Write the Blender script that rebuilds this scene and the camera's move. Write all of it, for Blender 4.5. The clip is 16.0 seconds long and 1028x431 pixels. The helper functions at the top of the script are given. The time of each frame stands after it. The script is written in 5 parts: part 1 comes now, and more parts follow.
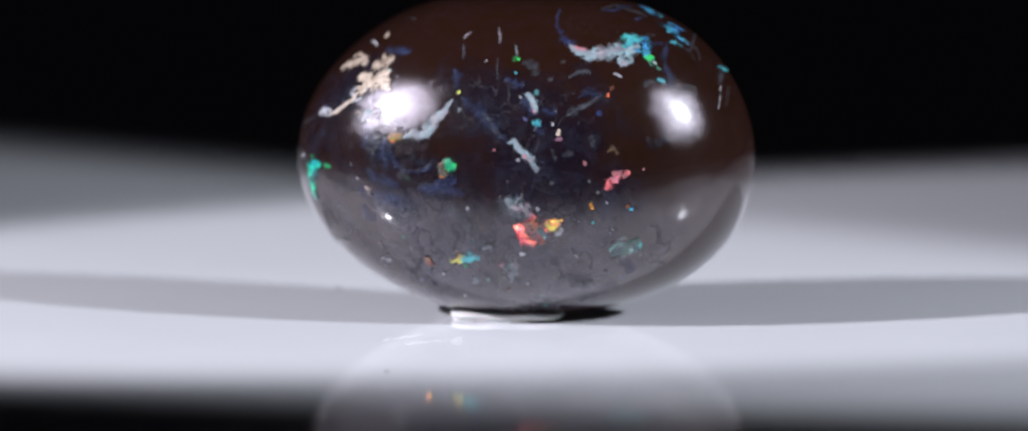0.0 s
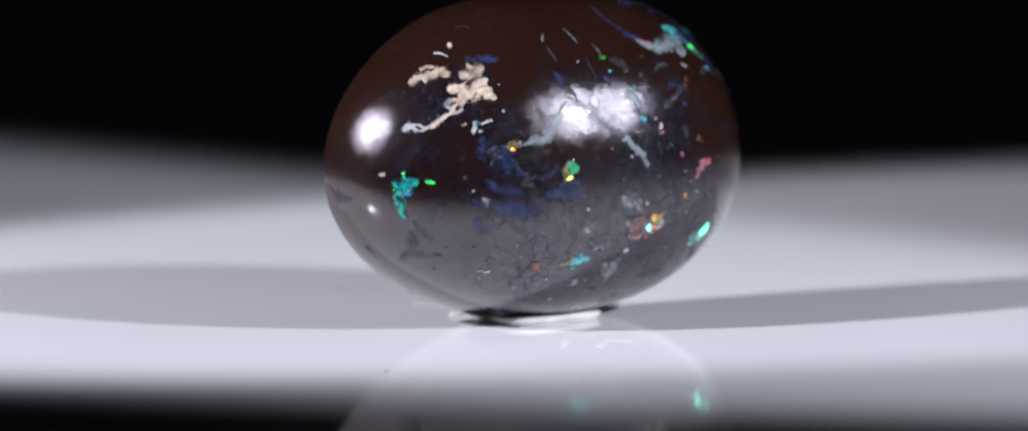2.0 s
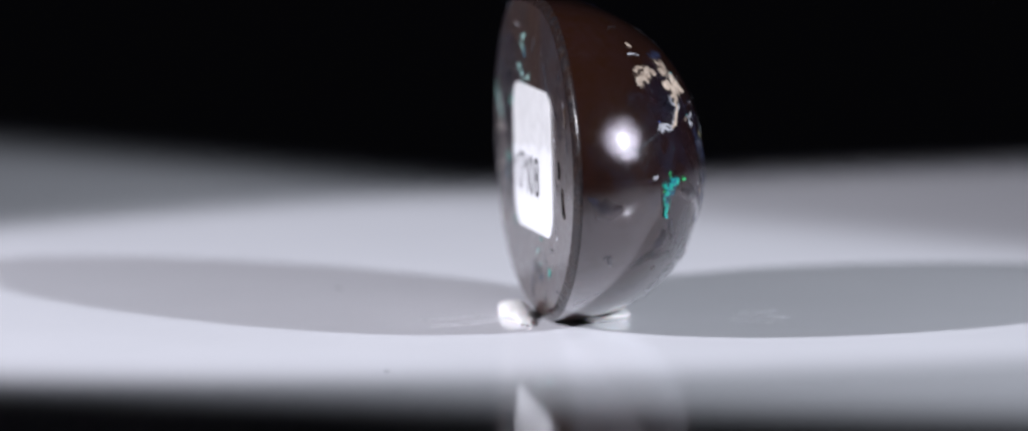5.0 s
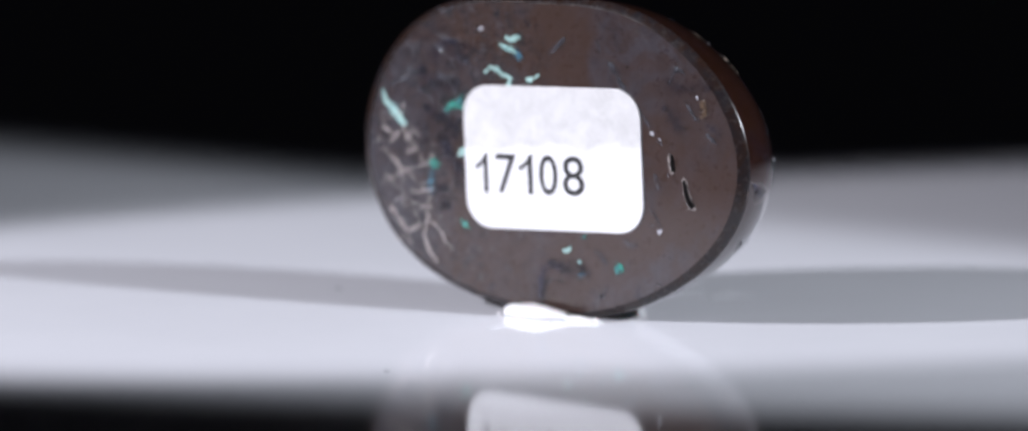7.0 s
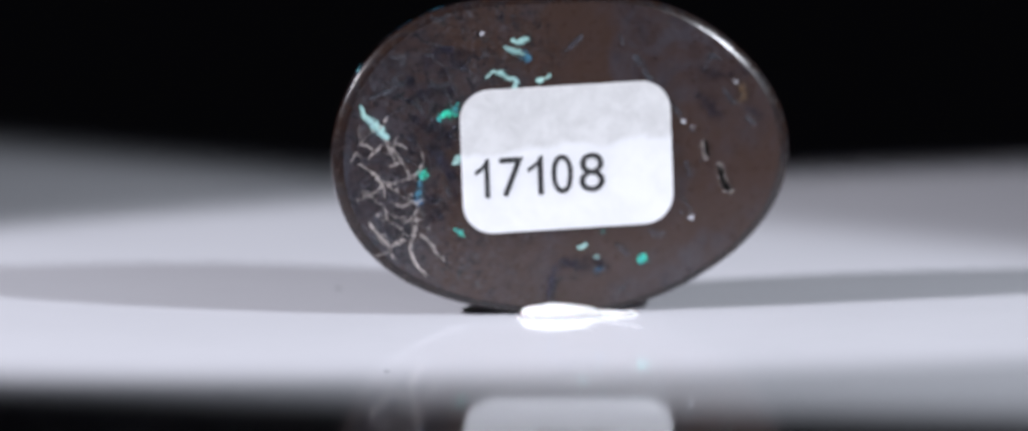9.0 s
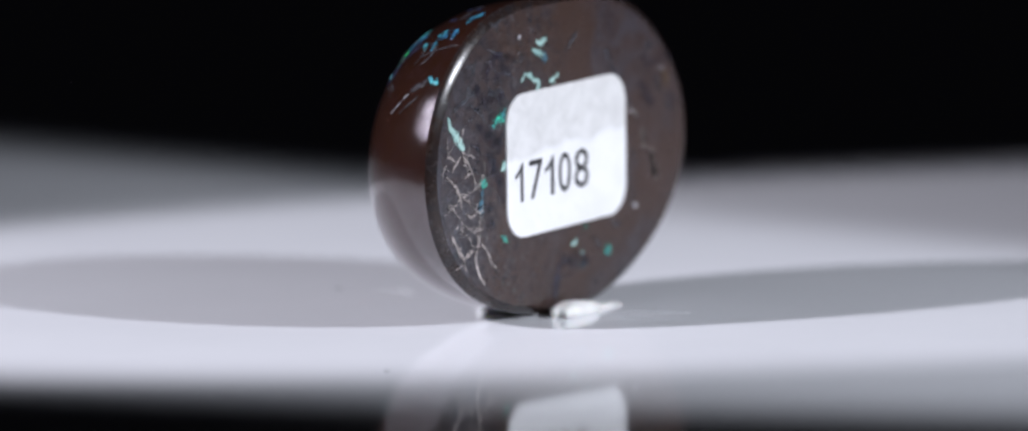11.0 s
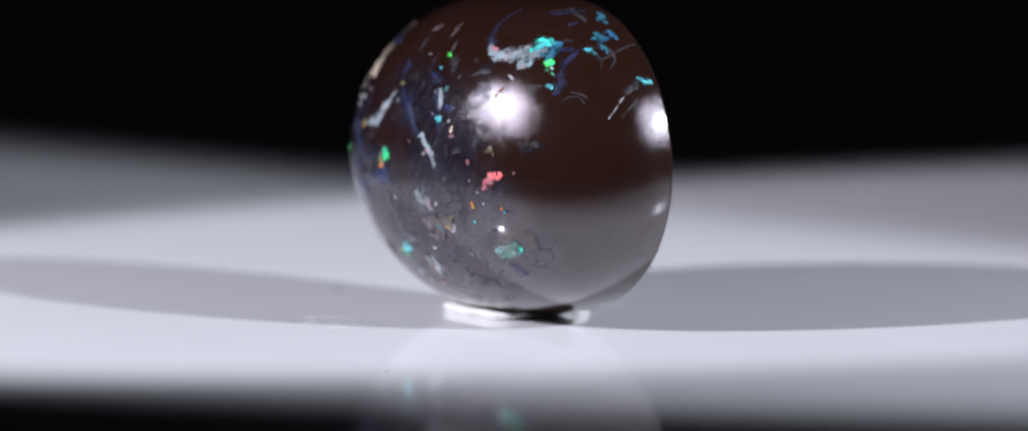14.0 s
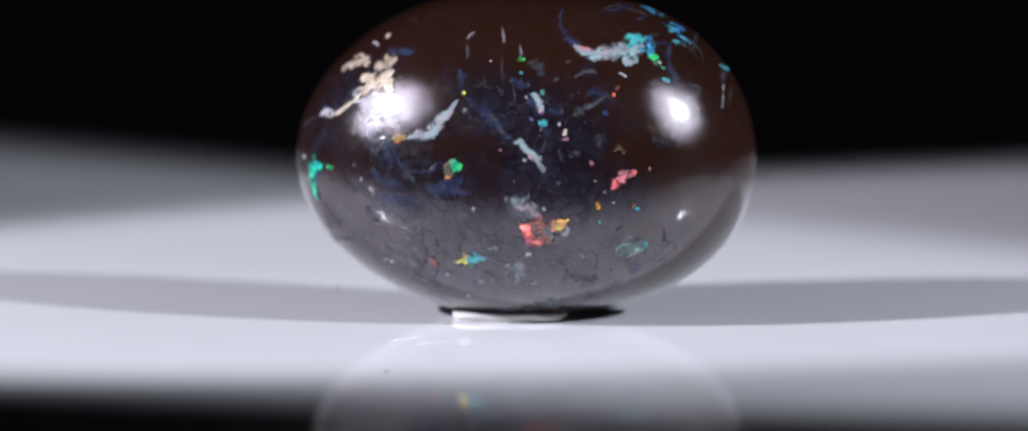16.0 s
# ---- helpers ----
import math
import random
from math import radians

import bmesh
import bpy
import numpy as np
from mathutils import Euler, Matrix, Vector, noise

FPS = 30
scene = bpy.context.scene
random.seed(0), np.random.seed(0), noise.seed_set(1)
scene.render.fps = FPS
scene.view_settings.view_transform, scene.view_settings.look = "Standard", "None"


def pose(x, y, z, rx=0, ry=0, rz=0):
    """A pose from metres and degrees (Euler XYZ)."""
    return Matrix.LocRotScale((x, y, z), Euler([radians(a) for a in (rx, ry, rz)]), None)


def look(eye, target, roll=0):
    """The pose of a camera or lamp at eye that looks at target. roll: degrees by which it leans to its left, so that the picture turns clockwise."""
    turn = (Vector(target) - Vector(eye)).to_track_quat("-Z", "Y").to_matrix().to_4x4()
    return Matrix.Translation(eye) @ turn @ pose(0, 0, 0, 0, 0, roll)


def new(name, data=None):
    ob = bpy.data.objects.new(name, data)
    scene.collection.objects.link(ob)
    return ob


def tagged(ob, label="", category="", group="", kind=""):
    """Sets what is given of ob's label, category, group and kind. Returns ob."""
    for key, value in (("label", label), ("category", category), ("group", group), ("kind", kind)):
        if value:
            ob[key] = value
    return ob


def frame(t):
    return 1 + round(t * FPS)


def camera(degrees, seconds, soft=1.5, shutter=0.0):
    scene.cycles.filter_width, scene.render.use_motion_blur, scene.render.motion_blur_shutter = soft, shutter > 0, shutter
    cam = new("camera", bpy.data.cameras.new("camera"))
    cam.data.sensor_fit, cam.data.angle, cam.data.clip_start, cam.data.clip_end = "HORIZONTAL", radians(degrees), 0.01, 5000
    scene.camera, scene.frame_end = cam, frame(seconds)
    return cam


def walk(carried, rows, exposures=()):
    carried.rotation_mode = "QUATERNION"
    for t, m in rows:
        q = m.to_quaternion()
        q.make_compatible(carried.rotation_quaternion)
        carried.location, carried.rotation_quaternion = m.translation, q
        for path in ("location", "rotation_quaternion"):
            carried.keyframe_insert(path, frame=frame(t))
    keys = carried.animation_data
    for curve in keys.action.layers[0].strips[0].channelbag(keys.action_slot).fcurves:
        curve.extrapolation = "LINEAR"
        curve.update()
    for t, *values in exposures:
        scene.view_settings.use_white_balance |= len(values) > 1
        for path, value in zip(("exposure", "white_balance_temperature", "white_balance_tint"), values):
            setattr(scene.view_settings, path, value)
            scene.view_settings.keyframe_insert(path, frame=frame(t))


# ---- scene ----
cam = camera(8.966, 16.0, soft=2.2)
U = 1 / 25000                      # the plan's unit: 25 to the millimetre
TURN, START = 360 / 15.892, -13.44  # degrees a second; where the stone stands at 0 s
PITCH = radians(7.361)
EYE = Vector((-44.6, -10000 * math.cos(PITCH), 10000 * math.sin(PITCH) + 150)) * U
AIM = Vector((-44.6, 0, 150)) * U
walk(cam, [(0, look(EYE, AIM, -0.226)), (16, look(EYE, AIM, -0.226))])
cam.data.dof.use_dof = True
cam.data.dof.focus_distance = 9720 * U
cam.data.dof.aperture_fstop = 23.0

# ---- light: a dark studio, two small spot lamps ----
world = bpy.data.worlds.new("dark_studio")
world.use_nodes = True
world.node_tree.nodes["Background"].inputs["Color"].default_value = (0.75, 0.75, 1.0, 1)
world.node_tree.nodes["Background"].inputs["Strength"].default_value = 0.0019
scene.world = world


def lamp_place(azimuth, height, distance):
    a, h = radians(azimuth), radians(height)
    return Vector((math.sin(a) * math.cos(h), -math.cos(a) * math.cos(h), math.sin(h))) * distance


def spot_lamp(name, place, middle, along, watts, degrees, stretch, blend, radius, color):
    """A shaped spot: its pool on the board is long in the direction along (degrees from +x) and narrow across it."""
    data = bpy.data.lights.new(name, "SPOT")
    data.energy, data.spot_size, data.spot_blend = watts, radians(degrees), blend
    data.shadow_soft_size, data.color = radius, color
    ob = new(name, data)
    way = (Vector(middle) - place).normalized()
    side = Vector((math.cos(radians(along)), math.sin(radians(along)), 0))
    side = (side - way * side.dot(way)).normalized()
    turn = Matrix((side, (-way).cross(side), -way)).transposed().to_4x4()
    ob.matrix_world = Matrix.Translation(place) @ turn @ Matrix.Diagonal((stretch, 1, 1, 1))
    return ob


LEFT, RIGHT = lamp_place(-70, 30, 0.36), lamp_place(62, 29, 0.36)
spot_lamp("spot_lamp_west", LEFT, (0.0098, 0.0192, 0.0), 7.4, 9.7, 13.86, 1.174, 0.36, 0.0050, (0.898, 0.893, 1.0))
spot_lamp("spot_lamp_east", RIGHT, (-0.1100, 0.0640, 0.0), -28.2, 7.5, 16.49, 2.107, 0.52, 0.0050, (0.858, 0.898, 1.0))


# ---- materials ----
class Nodes:
    """A short way to write node materials."""

    def __init__(self, name):
        self.mat = bpy.data.materials.new(name)
        self.mat.use_nodes = True
        self.tree = self.mat.node_tree
        self.bsdf = self.tree.nodes["Principled BSDF"]
        self.out = self.tree.nodes["Material Output"]
        self.where = self.tree.nodes.new("ShaderNodeTexCoord").outputs["Object"]

    def node(self, kind, **values):
        n = self.tree.nodes.new(kind)
        for key, value in values.items():
            self.put(n, key, value)
        return n

    def put(self, n, key, value):
        socket = n.inputs[int(key[1:])] if key[0] == "i" and key[1:].isdigit() else n.inputs[key.replace("_", " ")]
        if isinstance(value, bpy.types.NodeSocket):
            self.tree.links.new(value, socket)
        else:
            socket.default_value = value

    def noise(self, scale, detail=4.0, rough=0.55, twist=0.0, where=None):
        return self.node("ShaderNodeTexNoise", Vector=where or self.where, Scale=scale, Detail=detail, Roughness=rough, Distortion=twist).outputs["Fac"]

    def ramp(self, fac, *stops):
        n = self.node("ShaderNodeValToRGB", Fac=fac)
        e = n.color_ramp.elements
        for k, (at, c) in enumerate(stops):
            s = e[k] if k < 2 else e.new(at)
            s.position, s.color = at, (c, c, c, 1) if isinstance(c, (int, float)) else (*c, 1)
        return n.outputs["Color"]

    def mix(self, fac, a, b, how="MIX"):
        n = self.tree.nodes.new("ShaderNodeMix")
        n.data_type, n.blend_type = "RGBA", how
        for k, v in ((0, fac), (6, a), (7, b)):
            if isinstance(v, bpy.types.NodeSocket):
                self.tree.links.new(v, n.inputs[k])
            else:
                n.inputs[k].default_value = v if k == 0 else (*v, 1)
        return n.outputs[2]

    def bump(self, height, strength, depth):
        return self.node("ShaderNodeBump", Height=height, Strength=strength, Distance=depth).outputs["Normal"]

    def set(self, **values):
        for key, value in values.items():
            if isinstance(value, tuple) and len(value) == 3:
                value = (*value, 1)
            self.put(self.bsdf, key, value)
        return self


def stone_material(name, brown, plum, crackle, marks):
    m = Nodes(name)
    along = m.node("ShaderNodeSeparateXYZ", Vector=m.where).outputs["X"]
    along = m.node("ShaderNodeMapRange", Value=along, From_Min=0.004, From_Max=0.0115, To_Min=0.08 if marks > 0.5 else -0.1, To_Max=-0.25 if marks > 0.5 else 0.2).outputs["Result"]
    far = m.node("ShaderNodeSeparateXYZ", Vector=m.where).outputs["Y"]
    far = m.node("ShaderNodeMapRange", Value=far, From_Min=-0.0055, From_Max=-0.002, To_Min=0.0, To_Max=-0.2).outputs["Result"]
    high = m.node("ShaderNodeSeparateXYZ", Vector=m.where).outputs["Z"]
    high = m.node("ShaderNodeMapRange", Value=high, From_Min=0.0145, From_Max=0.0175, To_Min=0.0, To_Max=-0.25).outputs["Result"]
    far = m.node("ShaderNodeMath", i0=far, i1=high).outputs["Value"]
    along = m.node("ShaderNodeMath", i0=along, i1=far).outputs["Value"] if marks > 0.5 else along
    along = m.node("ShaderNodeMath", i0=along, i1=m.noise(95, 4, 0.65, 0.8))
    zone = m.ramp(along.outputs["Value"], (0.42 if marks > 0.5 else 0.36, 0.0), (0.58 if marks > 0.5 else 0.7, 1.0))
    grain = m.noise(900, 5, 0.65)
    col = m.mix(zone, brown, plum)
    col = m.mix(m.ramp(grain, (0.3, 0.0), (0.75, 0.55)), col, tuple(0.9 * c + 0.9 * d for c, d in zip(brown, plum)))
    mott = m.mix(1.0, m.ramp(m.noise(330 if marks > 0.5 else 620, 6, 0.68, 1.2), (0.5 if marks > 0.5 else 0.44, 0.0), (0.64 if marks > 0.5 else 0.56, 0.75)), zone, "MULTIPLY")
    col = m.mix(mott, col, (0.016, 0.0155, 0.026) if marks > 0.5 else (0.05, 0.052, 0.066))
    deep = m.mix(1.0, m.ramp(m.noise(480, 6, 0.7, 1.5), (0.5, 0.0), (0.64, 0.7)), zone, "MULTIPLY")
    deep = m.mix(1.0, deep, (min(1.0, marks * 1.2),) * 3, "MULTIPLY")
    col = m.mix(deep, col, (0.005, 0.0042, 0.007))
    vor = m.tree.nodes.new("ShaderNodeTexVoronoi")
    vor.feature = "DISTANCE_TO_EDGE"
    wobble = m.node("ShaderNodeTexNoise", Vector=m.where, Scale=600.0, Detail=3.0)
    add = m.node("ShaderNodeVectorMath")
    add.operation = "MULTIPLY_ADD"
    m.put(add, "i0", wobble.outputs["Color"])
    m.put(add, "i1", (0.0016, 0.0016, 0.0016))
    m.put(add, "i2", m.where)
    m.put(vor, "Vector", add.outputs["Vector"])
    m.put(vor, "Scale", crackle)
    lines = m.ramp(vor.outputs["Distance"], (0.0, 1.0), (0.085, 0.0))
    lines = m.mix(1.0, lines, zone, "MULTIPLY")
    lines = m.mix(1.0, lines, m.ramp(m.noise(260, 2), (0.47, 0.0), (0.6, 1.0)), "MULTIPLY")
    lines = m.mix(1.0, lines, (marks,) * 3, "MULTIPLY")
    col = m.mix(m.mix(1.0, lines, (0.85, 0.85, 0.85), "MULTIPLY"), col, (0.004, 0.004, 0.006))
    if marks < 0.5:
        end = m.node("ShaderNodeSeparateXYZ", Vector=m.where).outputs["X"]
        end = m.node("ShaderNodeMapRange", Value=end, From_Min=-0.003, From_Max=0.006, To_Min=0.1, To_Max=0.42).outputs["Result"]
        end = m.node("ShaderNodeMath", i0=end, i1=m.noise(210, 4, 0.65, 0.8)).outputs["Value"]
        bed = m.ramp(end, (0.62, 0.12), (0.9, 1.0))
        col = m.mix(m.mix(1.0, bed, m.ramp(m.noise(1500, 7, 0.75, 1.4), (0.5, 0.0), (0.58, 0.95)), "MULTIPLY"), col, (0.007, 0.007, 0.01))
        col = m.mix(m.mix(1.0, bed, m.ramp(m.noise(1900, 7, 0.78, 2.2), (0.53, 0.0), (0.64, 0.85)), "MULTIPLY"), col, (0.085, 0.083, 0.09))
        col = m.mix(m.mix(1.0, bed, m.ramp(m.noise(900, 5, 0.75, 1.0), (0.6, 0.0), (0.72, 0.5)), "MULTIPLY"), col, (0.02, 0.06, 0.065))
    if marks > 0.5:
        # pale and blue wisps that wander through the potch, then tiny flecks of every colour
        for scale, low, tone, mask in ((330, 0.497, (0.05, 0.058, 0.085), 170), (520, 0.53, (0.03, 0.036, 0.075), 240), (260, 0.46, (0.085, 0.085, 0.09), 300)):
            wisp = m.ramp(m.noise(scale, 5, 0.62, 1.8), (low - 0.011, 0.0), (low, 1.0), (low + 0.011, 0.0))
            wisp = m.mix(1.0, wisp, m.ramp(m.noise(mask, 3, 0.6), (0.52, 0.0), (0.64, 0.55)), "MULTIPLY")
            col = m.mix(m.mix(1.0, wisp, m.ramp(zone, (0.0, 0.12), (0.8, 1.0)), "MULTIPLY"), col, tone)
        for scale, size in ((1300.0, 0.16), (800.0, 0.1)):
            dots = m.node("ShaderNodeTexVoronoi", Vector=add.outputs["Vector"], Scale=scale)
            pick = m.node("ShaderNodeSeparateColor", Color=dots.outputs["Color"])
            dot = m.mix(1.0, m.ramp(dots.outputs["Distance"], (size, 1.0), (size + 0.06, 0.0)), m.ramp(pick.outputs["Red"], (0.86, 0.0), (0.88, 1.0)), "MULTIPLY")
            tint = m.ramp(pick.outputs["Green"], (0.0, (0.3, 0.3, 0.31)), (0.5, (0.2, 0.2, 0.21)), (0.6, (0.03, 0.2, 0.2)), (0.7, (0.05, 0.22, 0.1)), (0.8, (0.04, 0.07, 0.24)), (0.93, (0.1, 0.1, 0.2)), (1.0, (0.35, 0.12, 0.08)))
            col = m.mix(m.mix(1.0, dot, zone, "MULTIPLY"), col, tint)
    rough = m.ramp(m.noise(1500, 4, 0.7), (0.35, 0.26), (0.7, 0.35))
    cells = m.node("ShaderNodeTexVoronoi", Vector=add.outputs["Vector"], Scale=520.0).outputs["Color"]
    patchy = m.ramp(cells, (0.3, 0.0), (0.9, 0.06))
    rough = m.mix(zone, (0.2, 0.2, 0.2) if marks > 0.5 else rough, m.mix(1.0, rough, patchy, "ADD"))
    relief = m.mix(lines, (0.5, 0.5, 0.5), (0.0, 0.0, 0.0))
    relief = m.mix(0.12, relief, m.noise(1800, 3, 0.6))
    dull = m.mix(m.ramp(m.mix(1.0, lines, deep, "ADD"), (0.1, 0.0), (0.8, 1.0)), m.mix(zone, (0.2, 0.2, 0.2) if marks > 0.5 else (0.1, 0.1, 0.1), (0.12, 0.12, 0.12) if marks > 0.5 else (0.3, 0.3, 0.3)), (0.05, 0.06, 0.06))
    m.set(Base_Color=col, Roughness=rough, IOR=1.62, Specular_IOR_Level=dull, Coat_Weight=m.mix(m.ramp(lines, (0.1, 0.0), (0.7, 1.0)), m.mix(deep, (0.82, 0.82, 0.82), (0.28, 0.28, 0.28)), (0.1, 0.1, 0.1)), Coat_Roughness=m.mix(zone, (0.058, 0.058, 0.058), (0.06, 0.06, 0.06)), Coat_IOR=1.52)
    plates = m.node("ShaderNodeTexVoronoi", Vector=add.outputs["Vector"], Scale=1.7 * crackle).outputs["Color"]
    lean = m.mix(1.0, m.mix(1.0, plates, (0.5, 0.5, 0.5), "SUBTRACT"), m.mix(zone, (0.03, 0.03, 0.03), (0.06, 0.06, 0.06)), "MULTIPLY")
    uneven = m.node("ShaderNodeVectorMath", i0=m.tree.nodes.new("ShaderNodeNewGeometry").outputs["Normal"], i1=lean)
    level = m.tree.nodes.new("ShaderNodeVectorMath")
    level.operation = "NORMALIZE"
    m.put(level, "i0", uneven.outputs["Vector"])
    facets = m.node("ShaderNodeBump", Height=relief, Strength=0.2, Distance=0.00002, Normal=level.outputs["Vector"])
    m.put(m.bsdf, "Normal", facets.outputs["Normal"] if marks > 0.5 else m.bump(relief, 0.2, 0.00002))
    m.put(m.bsdf, "Coat Normal", m.bump(m.noise(900, 4, 0.65), 0.06, 0.00001))
    # a thin haze in the polish: flakes that lean a little every way, broken up by plates and cracks
    grit = m.node("ShaderNodeVectorMath", i0=m.where)
    grit.operation = "SCALE"
    grit.inputs["Scale"].default_value = 900000.0
    flakes = m.node("ShaderNodeTexWhiteNoise", Vector=grit.outputs["Vector"]).outputs["Color"]
    centred = m.node("ShaderNodeVectorMath", i0=flakes, i1=(-0.5, -0.5, -0.5))
    sway = m.tree.nodes.new("ShaderNodeVectorMath")
    sway.operation = "NORMALIZE"
    m.put(sway, "i0", centred.outputs["Vector"])
    spread = m.tree.nodes.new("ShaderNodeVectorMath")
    spread.operation = "MULTIPLY_ADD"
    m.put(spread, "i0", sway.outputs["Vector"])
    m.put(spread, "i1", (0.125, 0.125, 0.125))
    m.put(spread, "i2", facets.outputs["Normal"])
    tips = m.tree.nodes.new("ShaderNodeVectorMath")
    tips.operation = "NORMALIZE"
    m.put(tips, "i0", spread.outputs["Vector"])
    haze = m.tree.nodes.new("ShaderNodeBsdfAnisotropic")
    haze.distribution = "BECKMANN"
    m.put(haze, "Color", (0.97, 0.88, 1.0, 1))
    m.put(haze, "Roughness", 0.22)
    m.put(haze, "Normal", tips.outputs["Vector"])
    shards = m.node("ShaderNodeTexVoronoi", Vector=add.outputs["Vector"], Scale=0.62 * crackle).outputs["Color"]
    film = m.mix(1.0, m.ramp(shards, (0.25, 0.72), (0.75, 1.0)), m.ramp(m.noise(620, 6, 0.72, 0.8), (0.36, 0.6), (0.5, 1.0)), "MULTIPLY")
    film = m.mix(1.0, film, m.mix(zone, (0.03, 0.03, 0.03), (0.046, 0.046, 0.046)) if marks > 0.5 else (0.012, 0.012, 0.012), "MULTIPLY")
    film = m.mix(lines, film, (0.0, 0.0, 0.0))
    hazy = m.tree.nodes.new("ShaderNodeMixShader")
    m.put(hazy, "i0", film)
    m.put(hazy, "i1", m.bsdf.outputs["BSDF"])
    m.put(hazy, "i2", haze.outputs["BSDF"])
    m.put(m.out, "Surface", hazy.outputs["Shader"])
    return m.mat


def half_way(t, lamp):
    """The direction, in the stone's own space, of a lattice plane that flashes at t seconds."""
    to_lamp, to_eye = lamp.normalized(), (EYE - Vector((0, 0, 0.009))).normalized()
    h = (to_lamp + to_eye).normalized()
    return Euler((0, 0, -radians(TURN * t + START))).to_matrix() @ h


def opal_material(name, body, dark, flash=None, flash_two=None, when=0.0, lamp=None, share=0.45, spread=0.5, holes=0.3, specks=False, soft=0.16, wear=4.0):
    """Opal under the polish: milky body colour, and planes within it that throw back one colour."""
    m = Nodes(name)
    fleck = m.noise(3000 if specks else 1500, 7, 0.75, 1.0)
    col = m.mix(m.ramp(fleck, *(((0.46, 1.0), (0.53, 0.0)) if specks else ((0.34, 1.0), (0.62, 0.0)))), body, dark)
    col = m.mix(m.ramp(m.noise(600, 4, 0.6, 0.6), (0.4, 0.0), (0.68, 0.7)), col, tuple(min(1, 1.7 * c) for c in body))
    col = m.mix(m.ramp(m.noise(3200, 3, 0.6), (0.5, 0.0), (0.75, 0.6)), col, dark)
    m.set(Base_Color=col, Roughness=0.34, IOR=1.6, Specular_IOR_Level=0.2, Coat_Weight=0.35, Coat_Roughness=0.06)
    m.put(m.bsdf, "Normal", m.bump(fleck, 0.3, 0.00003))
    if flash:
        h = half_way(when, lamp)
        vor = m.node("ShaderNodeTexVoronoi", Vector=m.where, Scale=1900.0)
        tilt = m.node("ShaderNodeVectorMath")
        tilt.operation = "MULTIPLY_ADD"
        m.put(tilt, "i0", vor.outputs["Color"])
        m.put(tilt, "i1", (0.5, 0.5, 0.5))
        m.put(tilt, "i2", (h.x - 0.25, h.y - 0.25, h.z - 0.25))
        turn = m.tree.nodes.new("ShaderNodeVectorTransform")
        turn.vector_type, turn.convert_from, turn.convert_to = "NORMAL", "OBJECT", "WORLD"
        m.put(turn, "Vector", tilt.outputs["Vector"])
        shine = m.tree.nodes.new("ShaderNodeBsdfAnisotropic")
        hue = m.mix(m.ramp(m.noise(1000, 3, 0.6, 1.0), (0.45, 0.0), (0.58, 1.0)), flash, flash_two or flash)
        m.put(shine, "Color", hue)
        m.put(shine, "Roughness", spread)
        m.put(shine, "Normal", turn.outputs["Vector"])
        both = m.tree.nodes.new("ShaderNodeMixShader")
        m.put(both, "i0", m.mix(1.0, m.ramp(fleck, *(((0.47, 0.0), (0.54, 1.0)) if specks else ((0.36, 0.25), (0.6, 1.0)))), (share,) * 3, "MULTIPLY"))
        m.put(both, "i1", m.bsdf.outputs["BSDF"])
        m.put(both, "i2", shine.outputs["BSDF"])
        m.put(m.out, "Surface", both.outputs["Shader"])
    last = m.out.inputs["Surface"].links[0].from_socket
    core = m.tree.nodes.new("ShaderNodeAttribute")
    core.attribute_name = "core"
    ragged = m.node("ShaderNodeMath", i0=m.noise(2300, 7, 0.72, 0.7), i1=wear, i2=core.outputs["Fac"])
    ragged.operation = "MULTIPLY_ADD"
    edge = m.node("ShaderNodeMapRange", Value=ragged.outputs["Value"], From_Min=0.5 * wear + 0.4 + 0.25 * holes, From_Max=0.5 * wear + 0.56 + 0.25 * holes + soft)
    clear = m.tree.nodes.new("ShaderNodeBsdfTransparent")
    worn = m.tree.nodes.new("ShaderNodeMixShader")
    m.put(worn, "i0", edge.outputs["Result"])
    m.put(worn, "i1", clear.outputs["BSDF"])
    m.put(worn, "i2", last)
    m.put(m.out, "Surface", worn.outputs["Shader"])
    return m.mat


STONE = stone_material("polished_ironstone", (0.0155, 0.0056, 0.0026), (0.0055, 0.0038, 0.0085), 1050.0, 0.58)
BACKSTONE = stone_material("sawn_ironstone", (0.039, 0.0228, 0.0168), (0.019, 0.0145, 0.0185), 800.0, 0.48)


def edge_material():
    m = Nodes("ground_edge")
    col = m.mix(m.ramp(m.noise(900, 6, 0.7, 0.8), (0.4, 0.0), (0.62, 1.0)), (0.017, 0.0085, 0.006), (0.013, 0.011, 0.0125))
    col = m.mix(m.ramp(m.noise(2600, 6, 0.7, 0.5), (0.55, 0.0), (0.7, 0.5)), col, (0.05, 0.045, 0.042))
    m.set(Base_Color=col, Roughness=m.ramp(m.noise(1700, 5, 0.7), (0.35, 0.2), (0.7, 0.32)), IOR=1.5, Specular_IOR_Level=0.34)
    m.put(m.bsdf, "Normal", m.bump(m.noise(1500, 5, 0.7), 0.35, 0.00003))
    return m.mat


